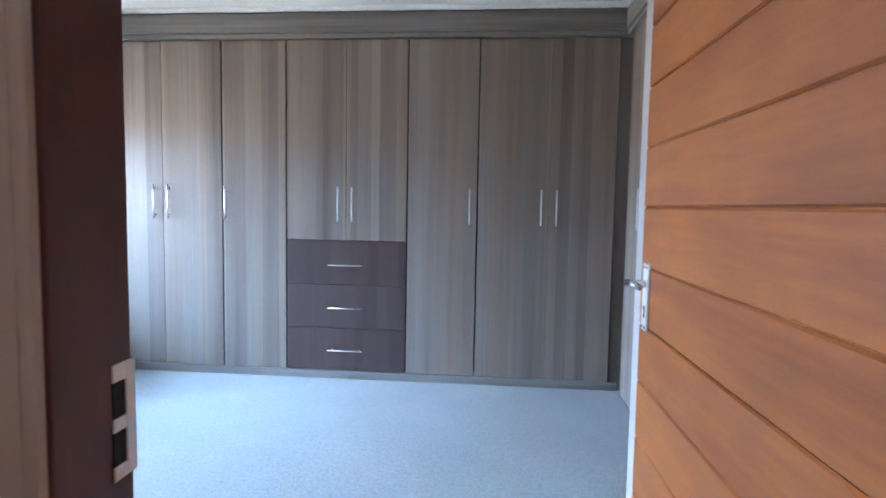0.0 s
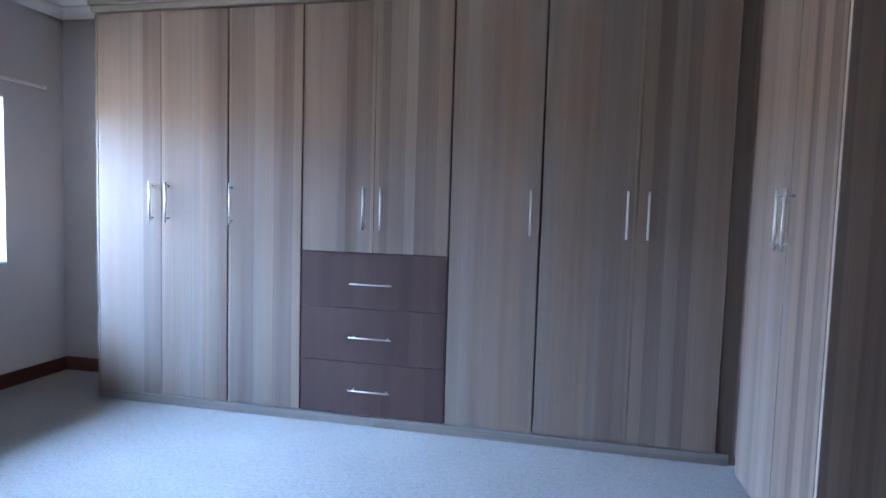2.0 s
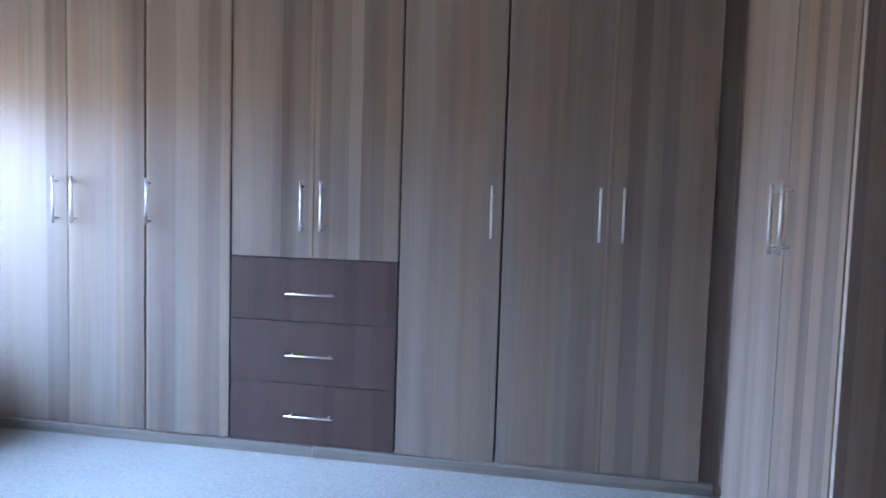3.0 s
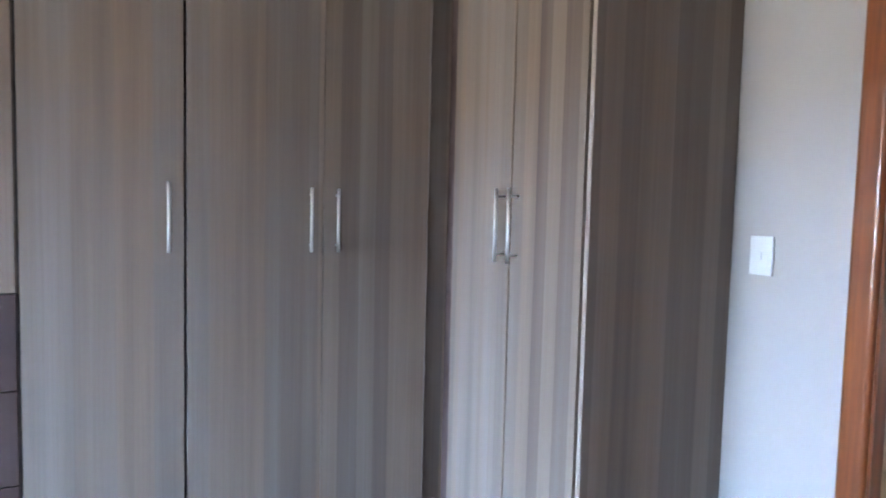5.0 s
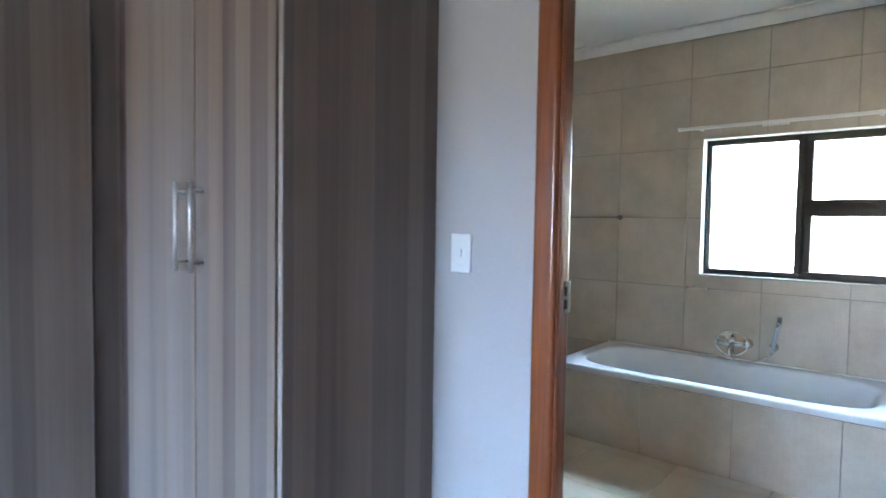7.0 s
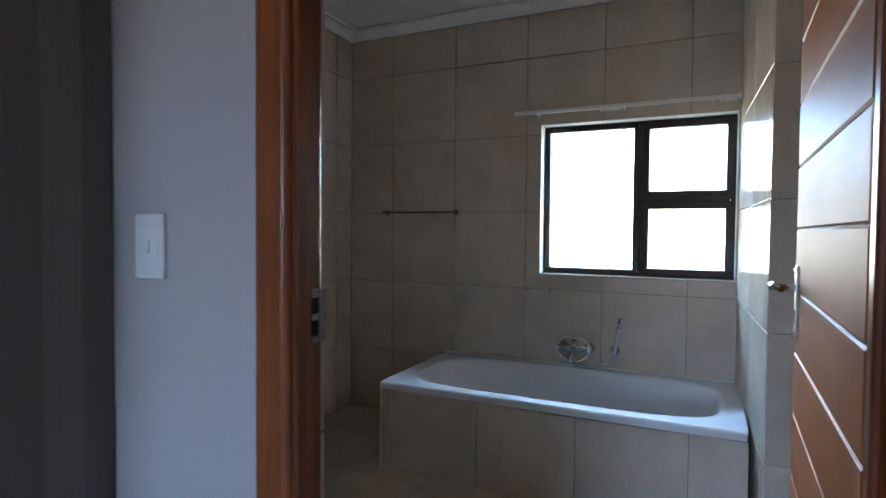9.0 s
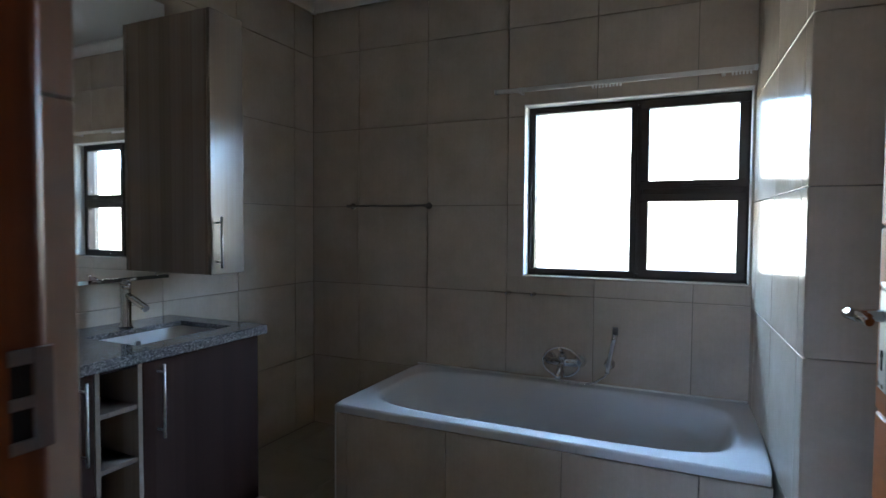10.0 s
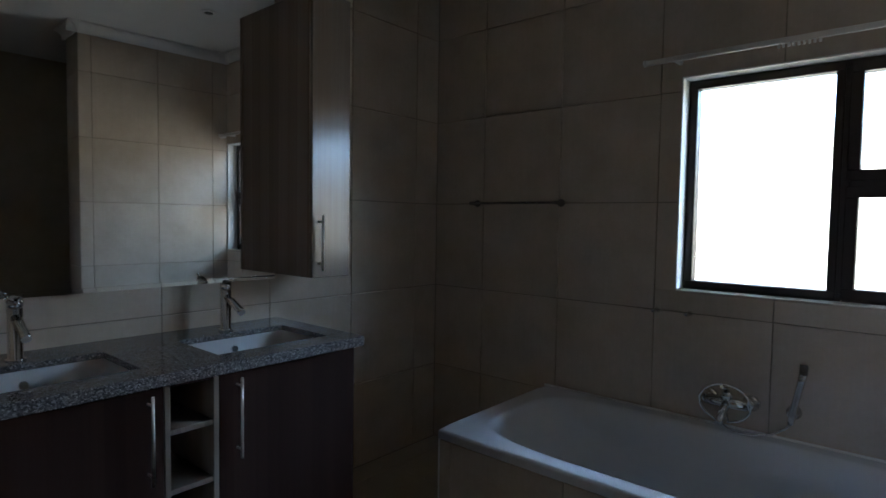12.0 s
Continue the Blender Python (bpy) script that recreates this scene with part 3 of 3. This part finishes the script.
wardrobe_unit(-2.685, -1.789, [(-2.685, -2.238, -2.293), (-2.238, -1.789, -2.184)], "grey-brown wood-grain double wardrobe unit at the end of the row")
wardrobe_unit(-1.785, -1.314, [(-1.785, -1.314, -1.757)], "narrow grey-brown wood-grain single-door wardrobe unit")
wardrobe_unit(-1.310, -0.443, [(-1.310, -0.877, -0.930), (-0.877, -0.443, -0.828)], "grey-brown wardrobe unit with doors over three dark drawers", True)
wardrobe_unit(-0.439, 0.050, [(-0.439, 0.050, 0.0)], "grey-brown wood-grain single-door wardrobe unit beside the drawers")
wardrobe_unit(0.054, 0.985, [(0.054, 0.540, 0.489), (0.540, 0.985, 0.592)], "wide grey-brown wood-grain double wardrobe unit by the corner")
solid("wardrobe_side_panel", box((-2.701, FACE + 0.001, 0.0), (-2.686, BACK, 2.40), 0.001), M_LAM, "grey-brown end panel of the wardrobe row", "wardrobe panel")
cf = thing("corner_filler", "grey-brown filler strips closing the inner corner of the wardrobes", "wardrobe filler", (RET, FACE, 0))
part("back_strip", box((0.987 - RET, 0.012, 0.0), (0.049, 0.03, 2.403), 0.001), M_LAM, cf)
part("side_strip", box((0.05, 3.625 - FACE, 0.0), (0.065, 0.011, 2.403), 0.001), M_LAM, cf)
pl = thing("wardrobe_plinth", "low grey-brown plinth under the wardrobe row", "plinth", (-0.86, FACE, 0))
part("plinth_board", box((-2.69 + 0.86, -0.006, 0), (-0.001, 0.012, 0.055), 0.002), M_LAMH, pl)
part("plinth_board", box((0.001, -0.007, 0), (RET + 0.86, 0.012, 0.055), 0.002), M_LAMH, pl)
fa = thing("wardrobe_fascia", "grey-brown stepped fascia board above the wardrobe doors", "fascia")
part("fascia_board", box((-2.72, FACE - 0.035, 2.445), (RET, FACE + 0.1, 2.582), 0.003), M_LAMH, fa)
part("lower_lip", box((-2.712, FACE - 0.022, 2.410), (RET, FACE + 0.09, 2.4445), 0.004), M_LAMH, fa)

r = thing("wardrobe_unit", "pale grey-brown double wardrobe unit turned at the corner", "wardrobe", (RET, 3.165, 0), "fitted wardrobe row")
part("body", box((0.022, END - 3.165 + 0.022, 0.058), (BW0 - RET - 0.004, 0.56, 2.55), 0.001), M_LAMD, r)
for a, b, hy in ((END + 0.037, 3.162, 3.119), (3.166, 3.62, 3.204)):
    dd = part("door", box((0, a - 3.165 + 0.001, 0.012), (0.018, b - 3.165 - 0.001, 2.403), 0.0012), M_LAM, r)
    bar_handle(dd, 0, hy - 3.165, HZ0, HZ1, -0.035, "x")
part("end_panel", box((-0.004, END - 3.165, 0.0), (BW0 - RET - 0.002, END - 3.165 + 0.018, 2.58), 0.0015), M_LAM, r, "grey-brown end panel")
part("edge_band", box((-0.0055, END - 3.165 + 0.001, 0.002), (-0.0042, END - 3.165 + 0.017, 2.578), 0.0003), M_EDGE, r, "pale edge banding")
fa = thing("wardrobe_fascia", "grey-brown stepped fascia board above the turned wardrobe unit", "fascia")
part("fascia_board", box((RET - 0.035, END, 2.445), (RET + 0.1, FACE - 0.036, 2.582), 0.003), M_LAMH, fa)
part("lower_lip", box((RET - 0.022, END, 2.410), (RET + 0.09, FACE - 0.023, 2.4445), 0.004), M_LAMH, fa)

# light switch
sw = thing("light_switch", "white plastic two-lever light switch on the wall", "light switch", (BW0, 2.644, 1.196))
part("cover_plate", box((-0.009, -0.036, -0.057), (0, 0.036, 0.057), 0.003, 2), M_PLASTIC, sw)
part("inset", box((-0.0105, -0.024, -0.036), (-0.009, 0.024, 0.036), 0.0007), M_PLASTIC, sw)
part("rocker", box((-0.014, -0.006, -0.011), (-0.0105, 0.006, 0.011), 0.001), M_PLASTIC, sw)

# ---- bathroom shell ----
solid("floor_bathroom", grid_slab([BW0 + 0.02, WX + 0.2], [0.3, VY + 0.1], (), -0.1, -0.006, lambda u, v, w: (u, v, w)), M_GROUT, "beige tiled bathroom floor with dark grout", "floor", "structure")
solid("ceiling_bathroom", grid_slab([BW1 - 0.001, WX + 0.2], [0.3, VY + 0.2], (), BCEIL, BCEIL + 0.12, lambda u, v, w: (u, v, w)), M_CEIL, "flat white bathroom ceiling", "ceiling", "structure")
G = 0.009
wall("wall_bathroom_east", along_y, WX + G, WX + 0.2, [0.3, VY + 0.2], BCEIL, [WIN], M_GROUT, "beige tiled wall with a window over the bath")
wall("wall_bathroom_north", along_x, VY + G, VY + 0.13, [BW1 + 0.001, WX + G], BCEIL, (), M_GROUT, "beige tiled wall behind the washstand")
wall("wall_partition", along_x, PY - 0.30 + G, PY - G, [PX + G, WX + G], BCEIL, (), M_GROUT, "beige glazed tile partition at the end of the bath")
wall("wall_bathroom_south", along_x, 0.2, 0.3, [BW0, WX + 0.2], BCEIL, (), M_TILE, "beige tiled wall")
wall("wall_bathroom_west", along_y, BW1 - 0.03, BW1 - 0.002, [0.3, 1.408], BCEIL, (), M_TILE, "beige tiled wall")
cove("cornice_bathroom", (WX, VY), (WX, PY), (-1, 0), BCEIL, 0.072, "white coved plaster cornice")
cove("cornice_bathroom", (BW1, VY), (WX, VY), (0, -1), BCEIL, 0.072, "white coved plaster cornice")
# the partition stands a little out of square
SKEW = pose(WX, PY, 0, 0, 0, 3.0) @ pose(-WX, -PY, 0)
bpy.data.objects["wall_partition"].matrix_world = SKEW
for a, b, inward in (((PX - 0.07, PY), (WX, PY), (0, 1)), ((PX, PY - 0.30), (PX, PY + 0.07), (-1, 0))):
    cove("cornice_bathroom", a, b, inward, BCEIL, 0.072, "white coved plaster cornice").matrix_world = SKEW

# ---- bath ----
RIM = 0.451
BX0, BX1, BY0, BY1 = 3.397, WX - 0.002, 1.624, 3.315


def loop(cx, cy, a, b, z, power, count=64):
    out = []
    for k in range(count):
        t = 2 * math.pi * k / count
        c, s = math.cos(t), math.sin(t)
        q = (abs(c) ** power + abs(s) ** power) ** (-1 / power)
        out.append((cx + a * q * c, cy + b * q * s, z))
    return out


def shell(bm, loops):
    rings = [[bm.verts.new(p) for p in lp] for lp in loops]
    for r0, r1 in zip(rings, rings[1:]):
        for k in range(len(r0)):
            f = bm.faces.new((r0[k], r0[(k + 1) % len(r0)], r1[(k + 1) % len(r0)], r1[k]))
            f.smooth = True
    bm.faces.new(rings[-1])
    return bm


bcx, bcy, ha, hb = (BX0 + BX1) / 2, (BY0 + BY1) / 2, (BX1 - BX0) / 2, (BY1 - BY0) / 2
bath = thing("bathtub", "white enamelled built-in bathtub with a rounded basin", "bathtub", (bcx, bcy, 0))
bm = bmesh.new()
ia, ib = ha - 0.085, hb - 0.105
shell(bm, [loop(0, 0, ha, hb, RIM - 0.036, 60), loop(0, 0, ha, hb, RIM - 0.034, 60), loop(0, 0, ha, hb, RIM - 0.014, 60)] + [loop(0, 0, ha - 0.012 * (1 - math.cos(q)), hb - 0.012 * (1 - math.cos(q)), RIM - 0.012 + 0.012 * math.sin(q), 60) for q in [math.radians(15 * k) for k in range(7)]] + [loop(0, 0, ha - 0.014, hb - 0.014, RIM, 58), loop(0, 0, ia + 0.03, ib + 0.03, RIM, 5.2),
           loop(0, 0, ia + 0.022, ib + 0.022, RIM, 4.8), loop(0, 0, ia + 0.012, ib + 0.012, RIM - 0.001, 4.6), loop(0, 0, ia + 0.004, ib + 0.004, RIM - 0.006, 4.4),
           loop(0, 0, ia - 0.006, ib - 0.008, RIM - 0.02, 4.0), loop(0, 0.01, ia - 0.03, ib - 0.05, RIM - 0.14, 3.8), loop(0, 0.02, ia - 0.055, ib - 0.12, RIM - 0.28, 3.4), loop(0, 0.02, ia - 0.085, ib - 0.18, RIM - 0.345, 3.0), loop(0, 0.02, ia - 0.14, ib - 0.27, RIM - 0.365, 2.6), loop(0, 0.02, 0.05, 0.1, RIM - 0.372, 2.0)])
part("basin", bm, M_ENAMEL, bath)
part("drain", tube([(0, -0.45, RIM - 0.372), (0, -0.45, RIM - 0.364)], 0.03, 16), M_CHROME, bath)
hull = bmesh.new()
add_box(hull, (-ha + 0.022, -hb + 0.004, -0.004), (-ha + 0.04, hb - 0.02, RIM - 0.012), 0)
add_box(hull, (-ha + 0.022, hb - 0.038, -0.004), (ha - 0.004, hb - 0.02, RIM - 0.012), 0)
front = part("apron", hull, M_GROUT, bath, "tiled apron")

part("corner_trim", box((-ha + 0.010, hb - 0.012, 0.0), (-ha + 0.020, hb - 0.004, RIM - 0.037), 0.002), M_STEEL, bath, "thin metal tile trim on the corner")
part("sealant", tube([(ha - 0.004, -hb + 0.03, RIM + 0.002), (ha - 0.004, hb - 0.004, RIM + 0.002)], 0.006, 8), M_PLASTIC, bath, "white sealant bead along the wall")

# bath mixer with hose and hand shower
MY, MZ = 2.474, 0.562
mx = thing("bath_mixer", "chrome wall-mounted bath mixer with a looped hose", "mixer tap", (WX, MY, MZ))
b2 = bmesh.new()
add_tube(b2, [(-0.055, 0.075, 0), (-0.055, -0.075, 0)], 0.021, 14)
part("body", b2, M_CHROME, mx)
for k in (-0.075, 0.075):
    part("rosette", tube([(0, k, 0.0), (-0.012, k, 0.0), (-0.02, k, 0.0), (-0.055, k, 0)], [0.033, 0.03, 0.016, 0.016], 16), M_CHROME, mx)
part("cartridge", tube([(-0.055, 0, 0.0), (-0.058, 0, 0.03), (-0.06, 0, 0.045)], [0.022, 0.022, 0.018], 14), M_CHROME, mx)
part("lever", tube([(-0.06, 0, 0.045), (-0.075, 0, 0.062), (-0.12, 0.004, 0.075)], [0.011, 0.009, 0.006], 10), M_CHROME, mx)
part("spout", tube([(-0.06, 0.0, -0.005), (-0.1, 0.0, -0.02), (-0.15, 0, -0.045), (-0.16, 0, -0.06)], [0.018, 0.016, 0.014, 0.014], 12), M_CHROME, mx)
HY, HZ = 2.254, 0.562
hp = [(-0.06, 0.0, -0.03)] + [(-0.085, 0.092 * math.cos(a), 0.004 + 0.072 * math.sin(a)) for a in [math.radians(-100 - 12 * k) for k in range(26)]]
hp += [(-0.08, -0.03, -0.104), (-0.07, -0.09, -0.105), (-0.06, -0.16, -0.085), (-0.055, -0.2, -0.055), (-0.052, HY - MY - 0.002, HZ - MZ - 0.03)]
part("hose", tube(hp, 0.005, 8), M_CHROME, mx)
hs = thing("hand_shower", "chrome stick hand shower resting in its wall holder", "hand shower", (WX, HY, HZ))
part("holder", tube([(0, 0, 0), (-0.01, 0, 0), (-0.014, 0, 0), (-0.05, 0, 0)], [0.026, 0.026, 0.013, 0.016], 14), M_CHROME, hs)
part("handle", tube([(-0.05, 0.004, -0.035), (-0.052, 0, 0.0), (-0.06, -0.012, 0.06), (-0.072, -0.026, 0.13), (-0.08, -0.034, 0.165)], [0.011, 0.013, 0.012, 0.0125, 0.0135], 12), M_CHROME, hs)
part("spray_face", tube([(-0.08, -0.034, 0.165), (-0.083, -0.036, 0.195)], [0.0135, 0.013], 12), M_DULL, hs, "dull grey spray head")

# soap shelf and towel rail
ss = thing("soap_shelf", "small clear glass soap shelf on two chrome pegs", "soap shelf", (WX, 2.708, 0.893))
part("shelf", box((-0.095, -0.085, -0.003), (-0.002, 0.085, 0.003), 0.002), M_GLASS, ss)
for k in (-0.068, 0.068):
    part("peg", tube([(0, k, -0.008), (-0.05, k, -0.008), (-0.055, k, -0.004)], [0.011, 0.008, 0.006], 10), M_CHROME, ss)
tr = thing("towel_rail", "thin chrome towel rail fixed to the tiled wall", "towel rail", (WX, 3.502, 1.347))
part("bar", tube([(-0.055, -0.252, 0), (-0.055, 0.252, 0)], 0.006, 10), M_DULL, tr)
for k in (-0.252, 0.252):
    part("rosette", tube([(0, k, 0), (-0.008, k, 0), (-0.012, k, 0), (-0.063, k, 0)], [0.019, 0.018, 0.009, 0.009], 14), M_DULL, tr)

# ---- washstand ----
CX0, CX1, CY0, CT = 1.692, 3.167, 3.474, 0.823
holes = [(2.652, 3.075, 3.575, 3.865), (2.0, 2.423, 3.575, 3.865)]
xs = sorted({CX0, CX1, *(h[0] for h in holes), *(h[1] for h in holes)})
ys = sorted({CY0, VY - 0.002, 3.575, 3.865})
solid("worktop", grid_slab(xs, ys, holes, CT - 0.02, CT, lambda u, v, w: (u, v, w)), M_GRANITE, "grey speckled granite worktop with two cut-out basins", "worktop")
# thicker front and end edge of the worktop
lip = bmesh.new()
add_box(lip, (CX0, CY0 - 0.003, CT - 0.036), (CX1, CY0 + 0.02, CT - 0.0005), 0.002)
add_box(lip, (CX1 - 0.018, CY0 + 0.02, CT - 0.036), (CX1 + 0.002, VY - 0.003, CT - 0.0005), 0.002)
part("edge", lip, M_GRANITE, bpy.data.objects["worktop"])
for h in holes:
    bcx2, bcy2 = (h[0] + h[1]) / 2, (h[2] + h[3]) / 2
    bs = thing("basin", "white ceramic undermount basin set in the granite worktop", "basin", (bcx2, bcy2, CT - 0.0205), "pair of basins")
    a, b = (h[1] - h[0]) / 2 + 0.004, (h[3] - h[2]) / 2 + 0.004
    bm = bmesh.new()
    shell(bm, [loop(0, 0, a + 0.02, b + 0.02, 0, 12, 40), loop(0, 0, a, b, 0, 12, 40), loop(0, 0, a - 0.012, b - 0.012, -0.06, 9, 40), loop(0, 0, a - 0.03, b - 0.03, -0.105, 7, 40), loop(0, 0, a - 0.08, b - 0.07, -0.125, 5, 40), loop(0, 0, 0.03, 0.03, -0.13, 2, 40)])
    part("bowl", bm, M_ENAMEL, bs)
    part("overflow", tube([(0.0, b - 0.011, -0.04), (0.0, b - 0.019, -0.04)], 0.012, 14), M_CHROME, bs)
    part("waste", tube([(0, 0, -0.13), (0, 0, -0.123)], 0.024, 14), M_CHROME, bs)


def basin_tap(x):
    t = thing("basin_tap", "chrome single-lever basin tap standing on the granite", "tap", (x, 3.925, CT), "pair of taps")
    part("body", tube([(0, 0, 0), (0, 0, 0.006), (0, 0, 0.008), (0, 0, 0.155)], [0.026, 0.026, 0.02, 0.02], 16), M_CHROME, t)
    part("spout", tube([(0, -0.01, 0.128), (0, -0.05, 0.112), (0, -0.105, 0.088), (0, -0.118, 0.080)], [0.014, 0.014, 0.0135, 0.0135], 12), M_CHROME, t)
    part("lever", tube([(0, 0, 0.158), (0, 0, 0.178), (0, -0.004, 0.185)], [0.021, 0.021, 0.014], 14), M_CHROME, t)
    part("lever_pin", tube([(0, -0.005, 0.182), (0.01, -0.05, 0.196)], [0.005, 0.004], 8), M_CHROME, t)
    return t


basin_tap(2.867)
basin_tap(2.21)

VF, VB = 3.507, 0.10
van = thing("vanity_cabinet", "dark walnut washstand cabinet with open shelves between two doors", "vanity cabinet", (2.45, VF, 0))
N0, N1 = 2.474, 2.602
vb = bmesh.new()
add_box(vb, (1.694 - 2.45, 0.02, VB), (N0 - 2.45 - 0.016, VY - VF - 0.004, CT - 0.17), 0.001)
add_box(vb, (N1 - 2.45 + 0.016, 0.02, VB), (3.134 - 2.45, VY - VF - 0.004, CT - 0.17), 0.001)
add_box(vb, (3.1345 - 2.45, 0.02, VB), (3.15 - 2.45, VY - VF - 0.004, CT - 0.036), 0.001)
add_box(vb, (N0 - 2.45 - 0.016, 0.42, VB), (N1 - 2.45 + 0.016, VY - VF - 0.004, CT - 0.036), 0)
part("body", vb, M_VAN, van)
for xx in (N0 - 0.016, N1):
    part("divider", box((xx - 2.45, -0.002, VB), (xx + 0.016 - 2.45, 0.42, CT - 0.036), 0.001), M_LAM, van, "paler divider panel")
for zz in (0.10, 0.275, 0.455, 0.63):
    part("shelf", box((N0 - 2.45, 0.004, zz), (N1 - 2.45, 0.42, zz + 0.016), 0.001), M_LAM, van, "paler open shelf")
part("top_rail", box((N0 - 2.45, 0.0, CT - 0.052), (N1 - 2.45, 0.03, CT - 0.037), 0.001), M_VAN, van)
for a, b, hx in ((1.696, N0 - 0.018, N0 - 0.06), (N1 + 0.018, 3.149, N1 + 0.075)):
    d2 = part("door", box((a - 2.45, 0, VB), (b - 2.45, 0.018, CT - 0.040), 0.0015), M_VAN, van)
    bar_handle(d2, hx - 2.45, 0, 0.515, 0.765, -0.033, "y", 0.0042)
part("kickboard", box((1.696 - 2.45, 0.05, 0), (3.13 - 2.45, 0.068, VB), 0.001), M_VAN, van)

# mirror and wall cabinet
mi = thing("mirror", "large frameless mirror above the washstand", "mirror", (2.448, VY - 0.016, 1.5))
part("glass", box((1.695 - 2.448, -0.008, 0.995 - 1.5), (3.143 - 2.448, -0.003, 2.2 - 1.5), 0.0015), M_MIRROR, mi)
bev = box((-0.752, -0.002, -0.0075), (0.694, 0.002, 0.0075), 0)
bev_ob = part("bevelled_edge", bev, M_MIRROR, mi, "narrow bright bevel along the lower edge")
bev_ob.matrix_local = pose(0, -0.0115, 1.0025 - 1.5, -3)
part("backing", box((1.705 - 2.448, -0.003, 1.0 - 1.5), (3.135 - 2.448, 0.002, 2.19 - 1.5), 0), M_BLACK, mi)
wc = thing("wall_cabinet", "tall narrow grey-brown bathroom wall cabinet beside the mirror", "wall cabinet", (3.138, 3.752, 1.017))
part("body", box((0, 0.02, 0), (0.188, VY - 3.752 - 0.002, 1.13), 0.0015), M_LAM, wc)
cd = part("door", box((0.0, 0, 0.0), (0.188, 0.018, 1.13), 0.0015), M_LAMG, wc)
bar_handle(cd, 0.03, 0, 0.03, 0.25, -0.03, "y", 0.0055)

# ceiling downlight
dl = thing("downlight", "small round recessed ceiling downlight, switched off", "ceiling light", (3.62, 2.52, BCEIL))
part("ring", tube([(0, 0, 0), (0, 0, -0.006), (0, 0, -0.008)], [0.045, 0.043, 0.034], 24), M_STEEL, dl)
part("lamp", tube([(0, 0, -0.007), (0, 0, -0.0095)], 0.028, 20), M_BLACK, dl)

# ---- tiles, each a piece of its own ----
TILE_MESH = {}


def tile_piece(dims, material):
    key = (tuple(round(d, 3) for d in dims), material.name)
    if key not in TILE_MESH:
        a, b, c = (d / 2 for d in dims)
        TILE_MESH[key] = finish(box((-a, -b, -c), (a, b, c), 0.0012), "tile", material)
    return TILE_MESH[key]


def tiles(parent, us, vs, hole, put, w0, w1, material, gap=0.0035):
    """Tiles between the joint lines us x vs, cut round a hole, from depth w0 to w1."""
    for u0, u1 in zip(us, us[1:]):
        for v0, v1 in zip(vs, vs[1:]):
            rects = [(u0 + gap / 2, u1 - gap / 2, v0 + gap / 2, v1 - gap / 2)]
            if hole and u1 > hole[0] and u0 < hole[1] and v1 > hole[2] and v0 < hole[3]:
                a, b, c, d = rects[0]
                rects = []
                if c < hole[2]:
                    rects.append((a, b, c, hole[2]))
                if d > hole[3]:
                    rects.append((a, b, hole[3], d))
                lo, hi = max(c, hole[2]), min(d, hole[3])
                if a < hole[0]:
                    rects.append((a, hole[0], lo, hi))
                if b > hole[1]:
                    rects.append((hole[1], b, lo, hi))
            for a, b, c, d in rects:
                if b - a < 0.008 or d - c < 0.008:
                    continue
                p, q = Vector(put(a, c, w0)), Vector(put(b, d, w1))
                dims = [abs(k) for k in (q - p)]
                ob = new("tile", tile_piece(dims, material))
                ob.parent = parent
                ob.location = (p + q) / 2


ROWS = [0.0, 0.428, 0.886, 1.346, 1.802, 2.259, BCEIL - 0.03]
ob_of = bpy.data.objects
tiles(ob_of["wall_bathroom_east"], [PY - 0.005, 1.888, 2.337, 2.79, 3.26, 3.715, VY], ROWS, WIN, along_y, WX, WX + G, M_TILE)
tiles(ob_of["wall_bathroom_north"], [BW1 + 0.009, 1.775, 2.228, 2.681, 3.135, 3.588, 4.04, WX + 0.0], ROWS, None, along_x, VY, VY + G, M_TILE)
tiles(ob_of["wall_partition"], [PX + 0.002, 3.222, 3.668, 4.092, WX - 0.001], ROWS, None, along_x, PY - G, PY, M_TILE)
tiles(ob_of["wall_partition"], [PY - 0.30, PY], ROWS, None, along_y, PX, PX + G, M_TILE)
tiles(ob_of["wall_east"], [DJ1 + 0.036, 2.70, 3.15, 3.60, VY], ROWS, None, along_y, BW1, BW1 + 0.008, M_TILE)
tiles(ob_of["floor_bathroom"], [BW0 + 0.02] + [1.96 + 0.452 * k for k in range(6)], [0.3 + 0.452 * k for k in range(9)] + [VY], None, lambda u, v, w: (u, v, w), -0.006, 0.0, M_FTILE)
# tiled lining of the doorway behind the frame and of the window reveal
tiles(ob_of["wall_east"], [BW0 + 0.068, BW1 + 0.009], ROWS[:5] + [2.06], None, along_x, DJ1 + 0.030, DJ1 + 0.068, M_TILE)
AP = [BY0, 1.842, 2.303, 2.771, 3.248, BY1 - 0.004]
for a, b in zip(AP, AP[1:]):
    ob = new("tile", tile_piece((0.009, b - a - 0.0035, RIM - 0.045), M_TILE))
    ob.parent = front
    ob.location = (-ha + 0.0175, (a + b) / 2 - bcy, (RIM - 0.045) / 2)
ob = new("tile", tile_piece((0.36, 0.009, RIM - 0.045), M_TILE))
ob.parent = front
ob.location = (-ha + 0.2, hb - 0.0155, (RIM - 0.045) / 2)
